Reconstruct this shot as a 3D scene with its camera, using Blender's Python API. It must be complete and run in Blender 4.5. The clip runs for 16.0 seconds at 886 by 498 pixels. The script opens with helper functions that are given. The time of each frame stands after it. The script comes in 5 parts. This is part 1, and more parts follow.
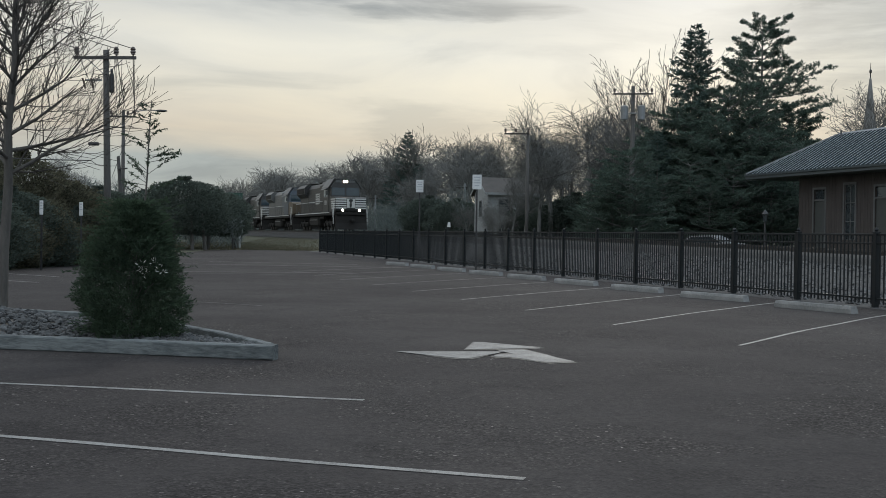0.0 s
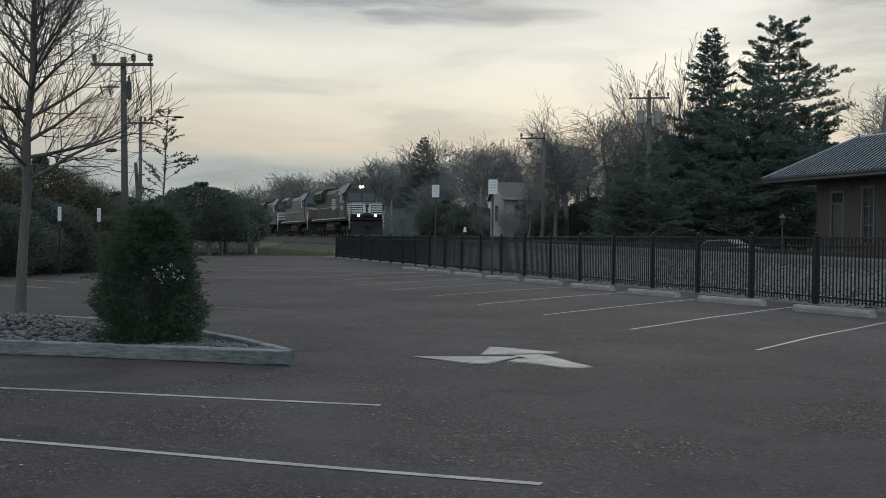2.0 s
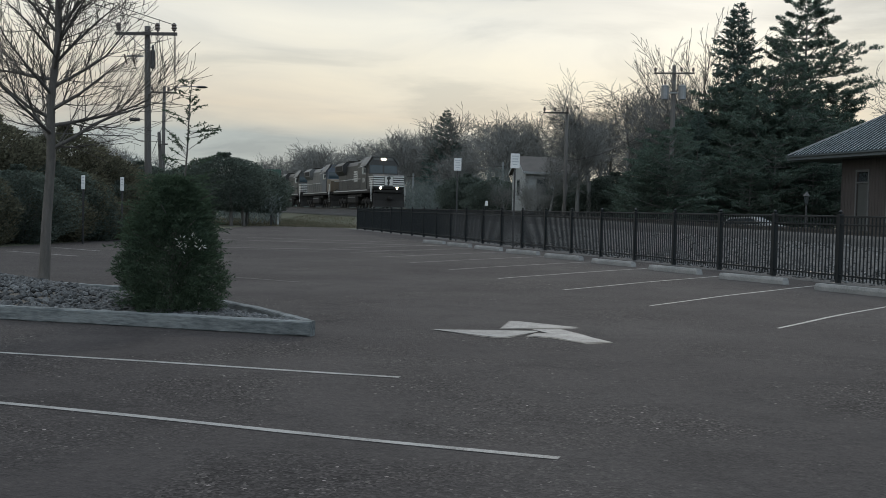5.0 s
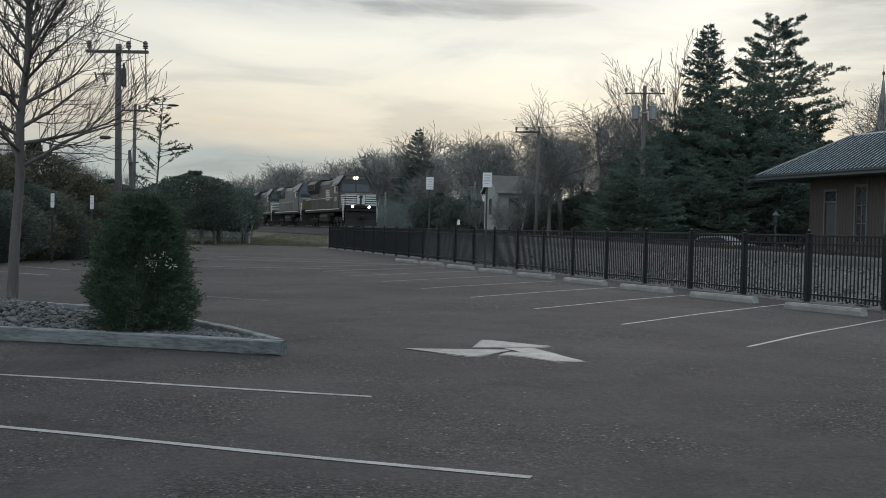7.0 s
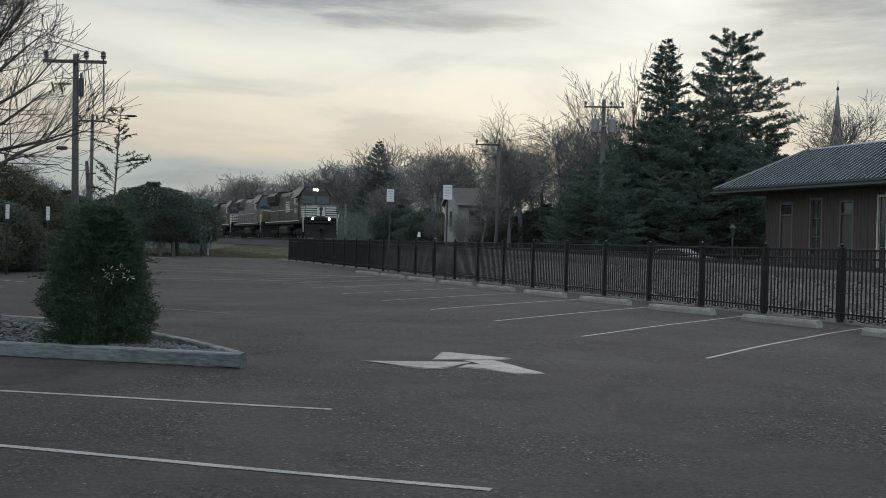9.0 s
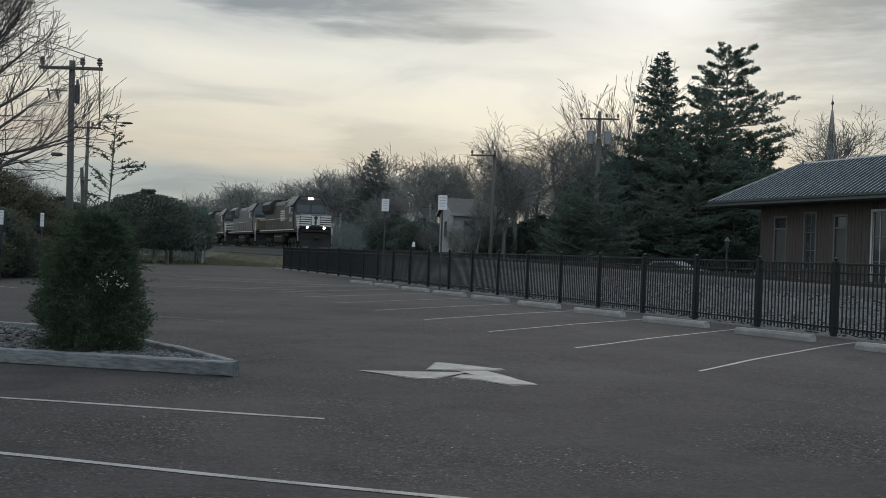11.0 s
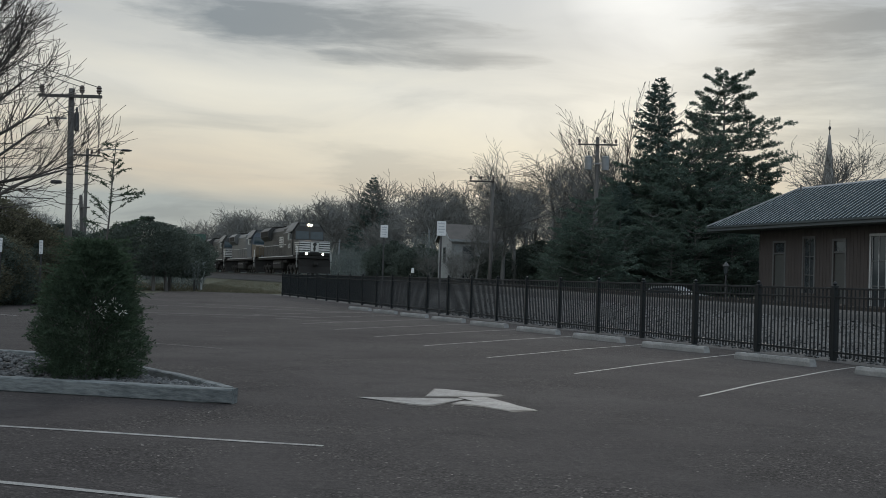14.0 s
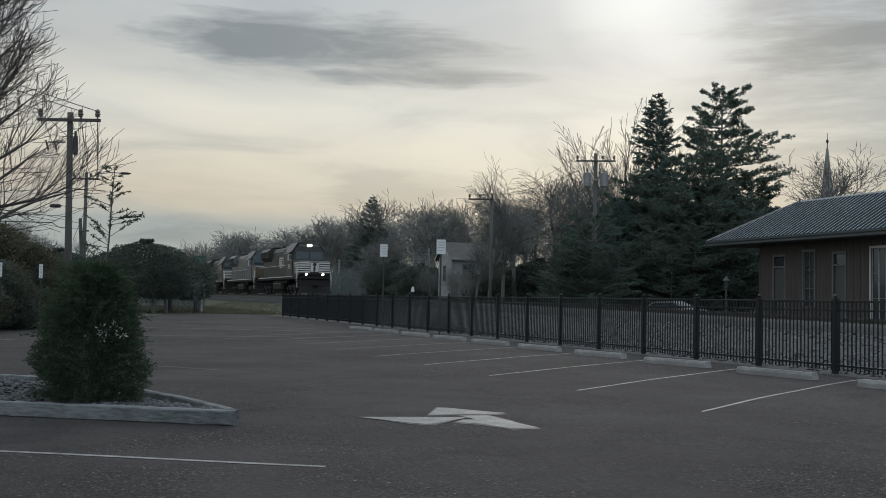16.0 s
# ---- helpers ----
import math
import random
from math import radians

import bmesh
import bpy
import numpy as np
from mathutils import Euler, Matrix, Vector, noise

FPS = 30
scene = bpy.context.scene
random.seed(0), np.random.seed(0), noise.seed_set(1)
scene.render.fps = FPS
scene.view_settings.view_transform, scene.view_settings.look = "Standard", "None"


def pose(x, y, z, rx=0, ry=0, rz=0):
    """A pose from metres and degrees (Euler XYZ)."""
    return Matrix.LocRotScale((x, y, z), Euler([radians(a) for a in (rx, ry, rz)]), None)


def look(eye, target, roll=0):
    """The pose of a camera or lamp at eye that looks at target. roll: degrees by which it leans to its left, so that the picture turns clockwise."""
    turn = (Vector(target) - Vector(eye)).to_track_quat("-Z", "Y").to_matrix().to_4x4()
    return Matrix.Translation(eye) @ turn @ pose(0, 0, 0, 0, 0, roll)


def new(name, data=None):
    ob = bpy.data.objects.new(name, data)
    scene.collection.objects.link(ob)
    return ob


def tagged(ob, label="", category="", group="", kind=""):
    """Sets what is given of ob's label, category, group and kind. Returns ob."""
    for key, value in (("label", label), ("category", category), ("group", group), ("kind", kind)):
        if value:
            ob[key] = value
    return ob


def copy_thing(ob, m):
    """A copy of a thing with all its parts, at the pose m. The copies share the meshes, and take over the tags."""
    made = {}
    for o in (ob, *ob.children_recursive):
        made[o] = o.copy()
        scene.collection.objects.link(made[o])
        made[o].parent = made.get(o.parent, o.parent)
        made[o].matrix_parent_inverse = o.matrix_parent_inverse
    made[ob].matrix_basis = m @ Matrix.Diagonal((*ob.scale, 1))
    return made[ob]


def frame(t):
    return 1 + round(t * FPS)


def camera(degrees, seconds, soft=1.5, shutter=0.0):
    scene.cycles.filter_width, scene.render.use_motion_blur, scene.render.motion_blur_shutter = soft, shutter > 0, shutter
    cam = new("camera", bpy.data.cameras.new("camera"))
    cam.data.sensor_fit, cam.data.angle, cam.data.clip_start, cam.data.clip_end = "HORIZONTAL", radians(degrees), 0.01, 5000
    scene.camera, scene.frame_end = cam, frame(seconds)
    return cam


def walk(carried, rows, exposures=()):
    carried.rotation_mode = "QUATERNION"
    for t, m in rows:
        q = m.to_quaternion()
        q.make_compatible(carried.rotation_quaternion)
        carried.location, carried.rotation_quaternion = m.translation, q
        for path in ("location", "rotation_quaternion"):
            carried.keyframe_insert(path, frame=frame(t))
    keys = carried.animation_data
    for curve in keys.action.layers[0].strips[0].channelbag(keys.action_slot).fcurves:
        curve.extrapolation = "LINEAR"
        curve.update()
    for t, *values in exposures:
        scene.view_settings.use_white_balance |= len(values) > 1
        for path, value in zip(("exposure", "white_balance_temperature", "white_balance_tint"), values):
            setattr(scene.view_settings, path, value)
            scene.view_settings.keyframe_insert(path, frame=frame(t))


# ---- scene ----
EYE = 1.3
cam = camera(44.0, 16.0, 0.9)
PATH = [
    (0, pose(0, 0, EYE, 89.23, -0.80, 0.10)),
    (0.5, pose(0, 0, EYE, 89.30, -0.97, 0.24)),
    (1, pose(0, 0, EYE, 88.96, -0.80, 0.23)),
    (1.5, pose(0, 0, EYE, 89.22, -0.79, 0.54)),
    (2, pose(0, 0, EYE, 89.48, -0.63, 0.94)),
    (2.5, pose(0, 0, EYE, 89.72, -0.70, 1.15)),
    (3, pose(0, 0, EYE, 89.75, -0.72, 1.07)),
    (3.5, pose(0, 0, EYE, 90.00, -0.75, 1.27)),
    (4, pose(0, 0, EYE, 89.46, -0.73, 1.11)),
    (4.2, pose(0, 0, EYE, 88.54, -0.93, 1.58)),
    (6.3, pose(0, 0, EYE, 87.92, -1.90, 1.88)),
    (6.5, pose(0, 0, EYE, 88.27, -1.59, 1.03)),
    (7, pose(0, 0, EYE, 89.09, -1.47, 0.60)),
    (7.5, pose(0, 0, EYE, 90.46, -0.93, -0.20)),
    (8, pose(0, 0, EYE, 90.01, -1.37, -1.21)),
    (8.5, pose(0, 0, EYE, 89.76, -1.35, -1.44)),
    (9, pose(0, 0, EYE, 89.78, -1.57, -1.47)),
    (9.2, pose(0, 0, EYE, 89.70, -1.78, -1.62)),
    (11.5, pose(0, 0, EYE, 90.66, -2.13, -1.76)),
    (12, pose(0, 0, EYE, 90.91, -1.91, -1.97)),
    (12.5, pose(0, 0, EYE, 90.76, -1.95, -2.10)),
    (13, pose(0, 0, EYE, 91.10, -2.03, -2.12)),
    (13.5, pose(0, 0, EYE, 91.43, -1.94, -2.03)),
    (14, pose(0, 0, EYE, 91.68, -1.91, -1.81)),
    (14.5, pose(0, 0, EYE, 92.12, -1.57, -1.69)),
    (15, pose(0, 0, EYE, 92.45, -1.13, -1.61)),
    (15.5, pose(0, 0, EYE, 92.26, -1.17, -1.98)),
    (16, pose(0, 0, EYE, 92.64, -1.10, -1.79)),
]
walk(cam, PATH, [(0.0, 0.14), (2.0, 0.14), (4.0, 0.12), (6.5, 0.44), (7.0, 0.30), (7.5, 0.08), (8.5, 0.12), (9.2, 0.18), (12.0, 0.10), (13.0, 0.08), (14.5, 0.02), (16.0, 0.0)])

# ---- light ----
SUN_AZ, SUN_EL = radians(12.5), radians(16.0)


def node(nt, kind, **sets):
    n = nt.nodes.new(kind)
    for k, v in sets.items():
        if k in n.inputs:
            n.inputs[k].default_value = v
        else:
            setattr(n, k, v)
    return n


def ramp(nt, fac, stops, mode="LINEAR"):
    n = nt.nodes.new("ShaderNodeValToRGB")
    n.color_ramp.interpolation = mode
    while len(n.color_ramp.elements) < len(stops):
        n.color_ramp.elements.new(0.5)
    for e, (p, c) in zip(n.color_ramp.elements, stops):
        e.position = p
        e.color = (*c, 1) if len(c) == 3 else c
    nt.links.new(fac, n.inputs["Fac"])
    return n.outputs["Color"]


def math_n(nt, op, a, b=None, clamp=False):
    n = nt.nodes.new("ShaderNodeMath")
    n.operation, n.use_clamp = op, clamp
    for i, v in enumerate((a, b)):
        if v is None:
            continue
        if isinstance(v, (int, float)):
            n.inputs[i].default_value = v
        else:
            nt.links.new(v, n.inputs[i])
    return n.outputs[0]


def mix_n(nt, fac, a, b, mode="MIX"):
    n = nt.nodes.new("ShaderNodeMix")
    n.data_type, n.blend_type = "RGBA", mode
    for sock, v in ((n.inputs[0], fac), (n.inputs[6], a), (n.inputs[7], b)):
        if isinstance(v, (int, float)):
            sock.default_value = v
        elif isinstance(v, tuple):
            sock.default_value = (*v, 1)
        else:
            nt.links.new(v, sock)
    return n.outputs[2]


def build_world():
    w = bpy.data.worlds.new("world")
    scene.world = w
    w.use_nodes = True
    nt = w.node_tree
    nt.nodes.clear()
    out = nt.nodes.new("ShaderNodeOutputWorld")
    sky = nt.nodes.new("ShaderNodeTexSky")
    sky.sky_type, sky.sun_disc = "NISHITA", False
    sky.sun_elevation, sky.sun_rotation = SUN_EL, SUN_AZ
    clear = node(nt, "ShaderNodeBackground", Strength=0.1)
    nt.links.new(sky.outputs[0], clear.inputs[0])
    tc = nt.nodes.new("ShaderNodeTexCoord")
    sep = nt.nodes.new("ShaderNodeSeparateXYZ")
    nt.links.new(tc.outputs["Generated"], sep.inputs[0])
    x, y, z = sep.outputs
    # layered overcast seen at a slant: long flat streaks near the horizon
    zz = math_n(nt, "MAXIMUM", z, 0.0)
    up = math_n(nt, "ADD", zz, 0.10)
    comb = nt.nodes.new("ShaderNodeCombineXYZ")
    nt.links.new(math_n(nt, "DIVIDE", x, up), comb.inputs[0])
    nt.links.new(math_n(nt, "DIVIDE", y, up), comb.inputs[1])
    streak = node(nt, "ShaderNodeTexNoise", Scale=1.1, Detail=6.0, Roughness=0.55, Distortion=0.5)
    nt.links.new(comb.outputs[0], streak.inputs["Vector"])
    wide = node(nt, "ShaderNodeTexNoise", Scale=0.35, Detail=3.0, Roughness=0.5)
    nt.links.new(comb.outputs[0], wide.inputs["Vector"])
    az = math_n(nt, "ARCTAN2", x, y)
    wob = math_n(nt, "MULTIPLY", math_n(nt, "SUBTRACT", wide.outputs["Fac"], 0.5), 0.09)
    el = math_n(nt, "ADD", zz, wob)
    base = ramp(nt, el, [(0.0, (0.240, 0.312, 0.350)), (0.058, (0.285, 0.340, 0.366)), (0.086, (0.51, 0.475, 0.41)), (0.125, (0.624, 0.605, 0.525)),
                         (0.165, (0.653, 0.660, 0.612)), (0.215, (0.458, 0.490, 0.500)), (0.30, (0.449, 0.500, 0.551)), (0.42, (0.80, 0.91, 1.01)), (1.0, (0.96, 1.10, 1.23))])
    cover = ramp(nt, streak.outputs["Fac"], [(0.34, (0.68, 0.71, 0.76)), (0.48, (0.96, 0.96, 0.97)), (0.66, (1.12, 1.09, 1.04))])
    col = mix_n(nt, 0.75, base, cover, "MULTIPLY")
    # warmer towards the clearing in the west, cooler on the other hand
    side = math_n(nt, "ADD", math_n(nt, "DIVIDE", az, radians(56)), 0.5, True)
    col = mix_n(nt, 1.0, col, ramp(nt, side, [(0.0, (1.135, 1.08, 1.03)), (0.45, (1.05, 1.045, 1.03)), (0.72, (0.975, 0.995, 1.01)), (1.0, (0.90, 0.94, 0.975))]), "MULTIPLY")

    # added fill: the unseen sky behind the camera is raised to brighten facing surfaces
    east_fill = ramp(nt, math_n(nt, "MULTIPLY", y, -1.0), [(0.0, (1, 1, 1)), (0.35, (1.28, 1.29, 1.31)), (1.0, (1.75, 1.78, 1.82))])
    col = mix_n(nt, 1.0, col, east_fill, "MULTIPLY")

    # two dark scud banks in front of the bright layer
    def bank(a0, e0, wa, we, amount):
        da = math_n(nt, "DIVIDE", math_n(nt, "SUBTRACT", az, radians(a0)), radians(wa))
        de = math_n(nt, "DIVIDE", math_n(nt, "SUBTRACT", z, math.sin(radians(e0))), math.sin(radians(we)))
        r = math_n(nt, "ADD", math_n(nt, "MULTIPLY", da, da), math_n(nt, "MULTIPLY", de, de))
        r = math_n(nt, "ADD", r, math_n(nt, "MULTIPLY", math_n(nt, "SUBTRACT", fine.outputs["Fac"], 0.5), 3.0))
        return math_n(nt, "MULTIPLY", math_n(nt, "SUBTRACT", 1.0, r, True), amount)
    stretch = nt.nodes.new("ShaderNodeMapping")
    stretch.inputs["Scale"].default_value = (4.0, 4.0, 26.0)
    nt.links.new(tc.outputs["Generated"], stretch.inputs[0])
    fine = node(nt, "ShaderNodeTexNoise", Scale=2.2, Detail=6.0, Roughness=0.6, Distortion=0.3)
    nt.links.new(stretch.outputs[0], fine.inputs["Vector"])
    dark = (0.19, 0.225, 0.25)
    for spec in ((-5.5, 13.2, 9.5, 1.5, 0.9), (0.8, 11.6, 6.0, 0.7, 0.7), (-3.0, 12.4, 9.0, 1.6, 0.35), (23.0, 12.9, 8.5, 1.6, 0.9), (26.0, 9.5, 12.0, 7.5, 0.55), (22.0, 17.0, 9.0, 3.5, 0.5), (40, 19, 16, 4, 0.7), (-45, 22, 22, 4, 0.7), (14, 24, 30, 3, 0.5)):
        col = mix_n(nt, bank(*spec), col, dark)
    # the hidden sun's bright place in the cloud
    sun_dir = (math.sin(SUN_AZ) * math.cos(SUN_EL), math.cos(SUN_AZ) * math.cos(SUN_EL), math.sin(SUN_EL))
    dot = nt.nodes.new("ShaderNodeVectorMath")
    dot.operation = "DOT_PRODUCT"
    nt.links.new(tc.outputs["Generated"], dot.inputs[0])
    dot.inputs[1].default_value = sun_dir
    glow = ramp(nt, dot.outputs["Value"], [(0.985, (0, 0, 0)), (0.9945, (0.04, 0.039, 0.036)), (0.9985, (0.15, 0.148, 0.138)), (1.0, (0.36, 0.355, 0.335))])
    col = mix_n(nt, 1.0, col, glow, "ADD")
    cloud = node(nt, "ShaderNodeBackground", Strength=1.0)
    nt.links.new(col, cloud.inputs[0])
    ms = node(nt, "ShaderNodeMixShader", Fac=0.93)
    nt.links.new(clear.outputs[0], ms.inputs[1])
    nt.links.new(cloud.outputs[0], ms.inputs[2])
    nt.links.new(ms.outputs[0], out.inputs[0])


build_world()
sun_data = bpy.data.lights.new("sun", "SUN")
sun_data.energy, sun_data.angle, sun_data.color = 0.6, radians(14), (1.0, 0.93, 0.82)
sun_ob = new("sun", sun_data)
sun_ob.matrix_world = look((0, 0, 60), (-math.sin(SUN_AZ) * 60, -math.cos(SUN_AZ) * 60, 60 - math.tan(SUN_EL) * 60))


# ---- materials ----
def mat(name, color, rough=0.8, metal=0.0, color2=None, scale=4.0, fine=40.0, bump=0.0, bump_scale=None, spec=0.5, rnd=0.0, island=0.0, stretch=(1, 1, 1), lo=0.35, hi=0.65, thin=0.0):
    """A two-scale surface: broad stains and fine grain between two colours, fine relief, a shift of value from piece to piece."""
    m = bpy.data.materials.new(name)
    m.use_nodes = True
    nt = m.node_tree
    b = nt.nodes["Principled BSDF"]
    b.inputs["Roughness"].default_value, b.inputs["Metallic"].default_value = rough, metal
    b.inputs["Specular IOR Level"].default_value = spec
    color2 = color2 or tuple(c * 0.7 for c in color)
    tc = nt.nodes.new("ShaderNodeTexCoord")
    mp = nt.nodes.new("ShaderNodeMapping")
    mp.inputs["Scale"].default_value = stretch
    nt.links.new(tc.outputs["Object"], mp.inputs[0])
    n1 = node(nt, "ShaderNodeTexNoise", Scale=scale, Detail=5.0, Roughness=0.6)
    n2 = node(nt, "ShaderNodeTexNoise", Scale=fine, Detail=3.0, Roughness=0.6)
    nt.links.new(mp.outputs[0], n1.inputs["Vector"])
    nt.links.new(mp.outputs[0], n2.inputs["Vector"])
    f = math_n(nt, "ADD", math_n(nt, "MULTIPLY", n1.outputs["Fac"], 0.55), math_n(nt, "MULTIPLY", n2.outputs["Fac"], 0.45))
    col = ramp(nt, f, [(lo, color2), (hi, color)])
    if rnd or island:
        if rnd:
            src, amount = nt.nodes.new("ShaderNodeObjectInfo").outputs["Random"], rnd
        else:
            src, amount = nt.nodes.new("ShaderNodeNewGeometry").outputs["Random Per Island"], island
        v = ramp(nt, src, [(0.0, (1 - amount,) * 3), (1.0, (1 + amount,) * 3)])
        col = mix_n(nt, 1.0, col, v, "MULTIPLY")
    nt.links.new(col, b.inputs["Base Color"])
    if bump:
        bp = node(nt, "ShaderNodeBump", Strength=min(bump, 1.0), Distance=0.02)
        if bump_scale:
            n3 = node(nt, "ShaderNodeTexNoise", Scale=bump_scale, Detail=4.0, Roughness=0.7)
            nt.links.new(mp.outputs[0], n3.inputs["Vector"])
            nt.links.new(n3.outputs["Fac"], bp.inputs["Height"])
        else:
            nt.links.new(n2.outputs["Fac"], bp.inputs["Height"])
        nt.links.new(bp.outputs[0], b.inputs["Normal"])
    if thin:
        # leaves and needles let some light through
        tr = nt.nodes.new("ShaderNodeBsdfTranslucent")
        nt.links.new(col, tr.inputs["Color"])
        ms = node(nt, "ShaderNodeMixShader", Fac=thin)
        nt.links.new(b.outputs[0], ms.inputs[1])
        nt.links.new(tr.outputs[0], ms.inputs[2])
        nt.links.new(ms.outputs[0], nt.nodes["Material Output"].inputs["Surface"])
    return m


def glow_mat(name, color, strength):
    m = bpy.data.materials.new(name)
    m.use_nodes = True
    b = m.node_tree.nodes["Principled BSDF"]
    b.inputs["Base Color"].default_value = (*color, 1)
    b.inputs["Emission Color"].default_value = (*color, 1)
    b.inputs["Emission Strength"].default_value = strength
    return m


def asphalt_mat():
    m = bpy.data.materials.new("asphalt")
    m.use_nodes = True
    nt = m.node_tree
    b = nt.nodes["Principled BSDF"]
    tc = nt.nodes.new("ShaderNodeTexCoord")

    def noise_n(scale, detail=4.0, rough=0.6, dist=0.0):
        n = node(nt, "ShaderNodeTexNoise", Scale=scale, Detail=detail, Roughness=rough, Distortion=dist)
        nt.links.new(tc.outputs["Object"], n.inputs["Vector"])
        return n.outputs["Fac"]
    broad = ramp(nt, noise_n(0.22, 5, 0.6, 0.4), [(0.3, (0.027, 0.0243, 0.0252)), (0.5, (0.036, 0.0327, 0.0328)), (0.7, (0.047, 0.0430, 0.0422))])
    patch = ramp(nt, noise_n(1.3, 6, 0.65, 0.8), [(0.30, (0.66, 0.66, 0.67)), (0.48, (1, 1, 1)), (0.72, (1.14, 1.12, 1.10))])
    col = mix_n(nt, 0.8, broad, patch, "MULTIPLY")
    # stone chips in the binder
    vor = node(nt, "ShaderNodeTexVoronoi", Scale=62.0)
    nt.links.new(tc.outputs["Object"], vor.inputs["Vector"])
    chip = ramp(nt, vor.outputs["Color"], [(0.0, (0.12, 0.12, 0.12)), (0.5, (0.72, 0.72, 0.72)), (0.8, (1.4, 1.39, 1.37)), (0.92, (2.6, 2.57, 2.5)), (1.0, (10.0, 9.8, 9.5))])
    worn = ramp(nt, noise_n(0.4, 4, 0.6, 0.6), [(0.44, (0.12, 0.12, 0.12)), (0.62, (1, 1, 1))])
    col = mix_n(nt, worn, col, chip, "MULTIPLY")
    # coarse mottling of the rolled surface
    mott = ramp(nt, noise_n(16.0, 4, 0.75, 0.3), [(0.33, (0.66, 0.66, 0.66)), (0.5, (1, 1, 1)), (0.68, (1.32, 1.31, 1.29))])
    col = mix_n(nt, 0.8, col, mott, "MULTIPLY")
    # oil drips
    oil = ramp(nt, noise_n(2.6, 3, 0.5, 1.5), [(0.24, (0.55, 0.55, 0.55)), (0.30, (1, 1, 1))])
    col = mix_n(nt, 0.7, col, oil, "MULTIPLY")
    nt.links.new(col, b.inputs["Base Color"])
    b.inputs["Roughness"].default_value = 0.93
    b.inputs["Specular IOR Level"].default_value = 0.12
    bp = node(nt, "ShaderNodeBump", Strength=0.55, Distance=0.006)
    h = math_n(nt, "ADD", math_n(nt, "MULTIPLY", vor.outputs["Distance"], 0.8), noise_n(40.0, 4, 0.7))
    nt.links.new(h, bp.inputs["Height"])
    nt.links.new(bp.outputs[0], b.inputs["Normal"])
    return m


def paint_mat(name, worn_to):
    """Road paint, rubbed through in places."""
    m = bpy.data.materials.new(name)
    m.use_nodes = True
    nt = m.node_tree
    b = nt.nodes["Principled BSDF"]
    tc = nt.nodes.new("ShaderNodeTexCoord")
    n1 = node(nt, "ShaderNodeTexNoise", Scale=3.0, Detail=6.0, Roughness=0.7)
    n2 = node(nt, "ShaderNodeTexNoise", Scale=70.0, Detail=3.0, Roughness=0.7)
    for n in (n1, n2):
        nt.links.new(tc.outputs["Object"], n.inputs["Vector"])
    f = math_n(nt, "ADD", math_n(nt, "MULTIPLY", n1.outputs["Fac"], 0.5), math_n(nt, "MULTIPLY", n2.outputs["Fac"], 0.5))
    col = ramp(nt, f, [(0.36, (0.045, 0.042, 0.042)), (worn_to, (0.175, 0.172, 0.166)), (0.66, (0.25, 0.247, 0.24))])
    nt.links.new(col, b.inputs["Base Color"])
    b.inputs["Roughness"].default_value = 0.7
    return m


ASPHALT = asphalt_mat()
PAINT = paint_mat("road_paint", 0.50)
PAINT_FADED = paint_mat("faded_paint", 0.62)
PAINT_ARROW = paint_mat("arrow_paint", 0.54)
GRASS = mat("winter_grass", (0.072, 0.062, 0.040), 0.95, 0, (0.030, 0.042, 0.018), 0.3, 2.5, 0.8, 30)
GRAVEL = mat("ballast_gravel", (0.046, 0.047, 0.048), 0.95, 0, (0.015, 0.0155, 0.016), 2.0, 14.0, 1.0, 18)
STONE = mat("river_stone", (0.076, 0.080, 0.083), 0.9, 0, (0.020, 0.022, 0.024), 5.0, 40.0, 0.3, island=0.6)
BALLAST_STONE = mat("ballast_stone", (0.105, 0.107, 0.108), 0.9, 0, (0.030, 0.031, 0.032), 3.0, 30.0, 0.2, island=0.65)
TIMBER = mat("weathered_timber", (0.118, 0.132, 0.136), 0.9, 0, (0.040, 0.048, 0.052), 2.4, 13.0, 0.5, stretch=(0.6, 2.4, 2.4), lo=0.38, hi=0.58)
MULCH = mat("island_soil", (0.10, 0.085, 0.07), 0.95, 0, None, 3.0, 30, 0.6)
CONCRETE = mat("concrete", (0.215, 0.22, 0.218), 0.9, 0, (0.105, 0.11, 0.11), 2.5, 35, 0.3, rnd=0.08)
FENCE_MAT = mat("black_powder_coat", (0.006, 0.0085, 0.010), 0.42, 0.0, (0.009, 0.012, 0.014), 3, 60, 0.05, spec=0.25)
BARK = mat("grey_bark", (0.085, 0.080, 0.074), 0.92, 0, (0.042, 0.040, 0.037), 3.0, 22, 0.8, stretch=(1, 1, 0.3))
# paler copy of the bark for distant trees, with the air's haze mixed into its colour
BARK_HAZED = mat("hazed_bark", (0.132, 0.134, 0.128), 0.95, 0, (0.086, 0.089, 0.086), 0.5, 6)
NEEDLES = mat("pine_needles", (0.100, 0.135, 0.108), 0.9, 0, (0.066, 0.10, 0.084), 0.7, 9, island=0.35, spec=0.15, thin=0.45)
SPRUCE = mat("spruce_needles", (0.088, 0.125, 0.112), 0.9, 0, (0.060, 0.094, 0.086), 0.7, 9, island=0.35, spec=0.15, thin=0.45)
CEDAR = mat("cedar_sprays", (0.060, 0.090, 0.056), 0.95, 0, (0.034, 0.052, 0.038), 1.6, 20, island=0.3, spec=0.1, thin=0.45)
GLINT = mat("pale_glints", (0.42, 0.43, 0.40), 0.9, 0, (0.28, 0.29, 0.27), 4, 30, spec=0.1)
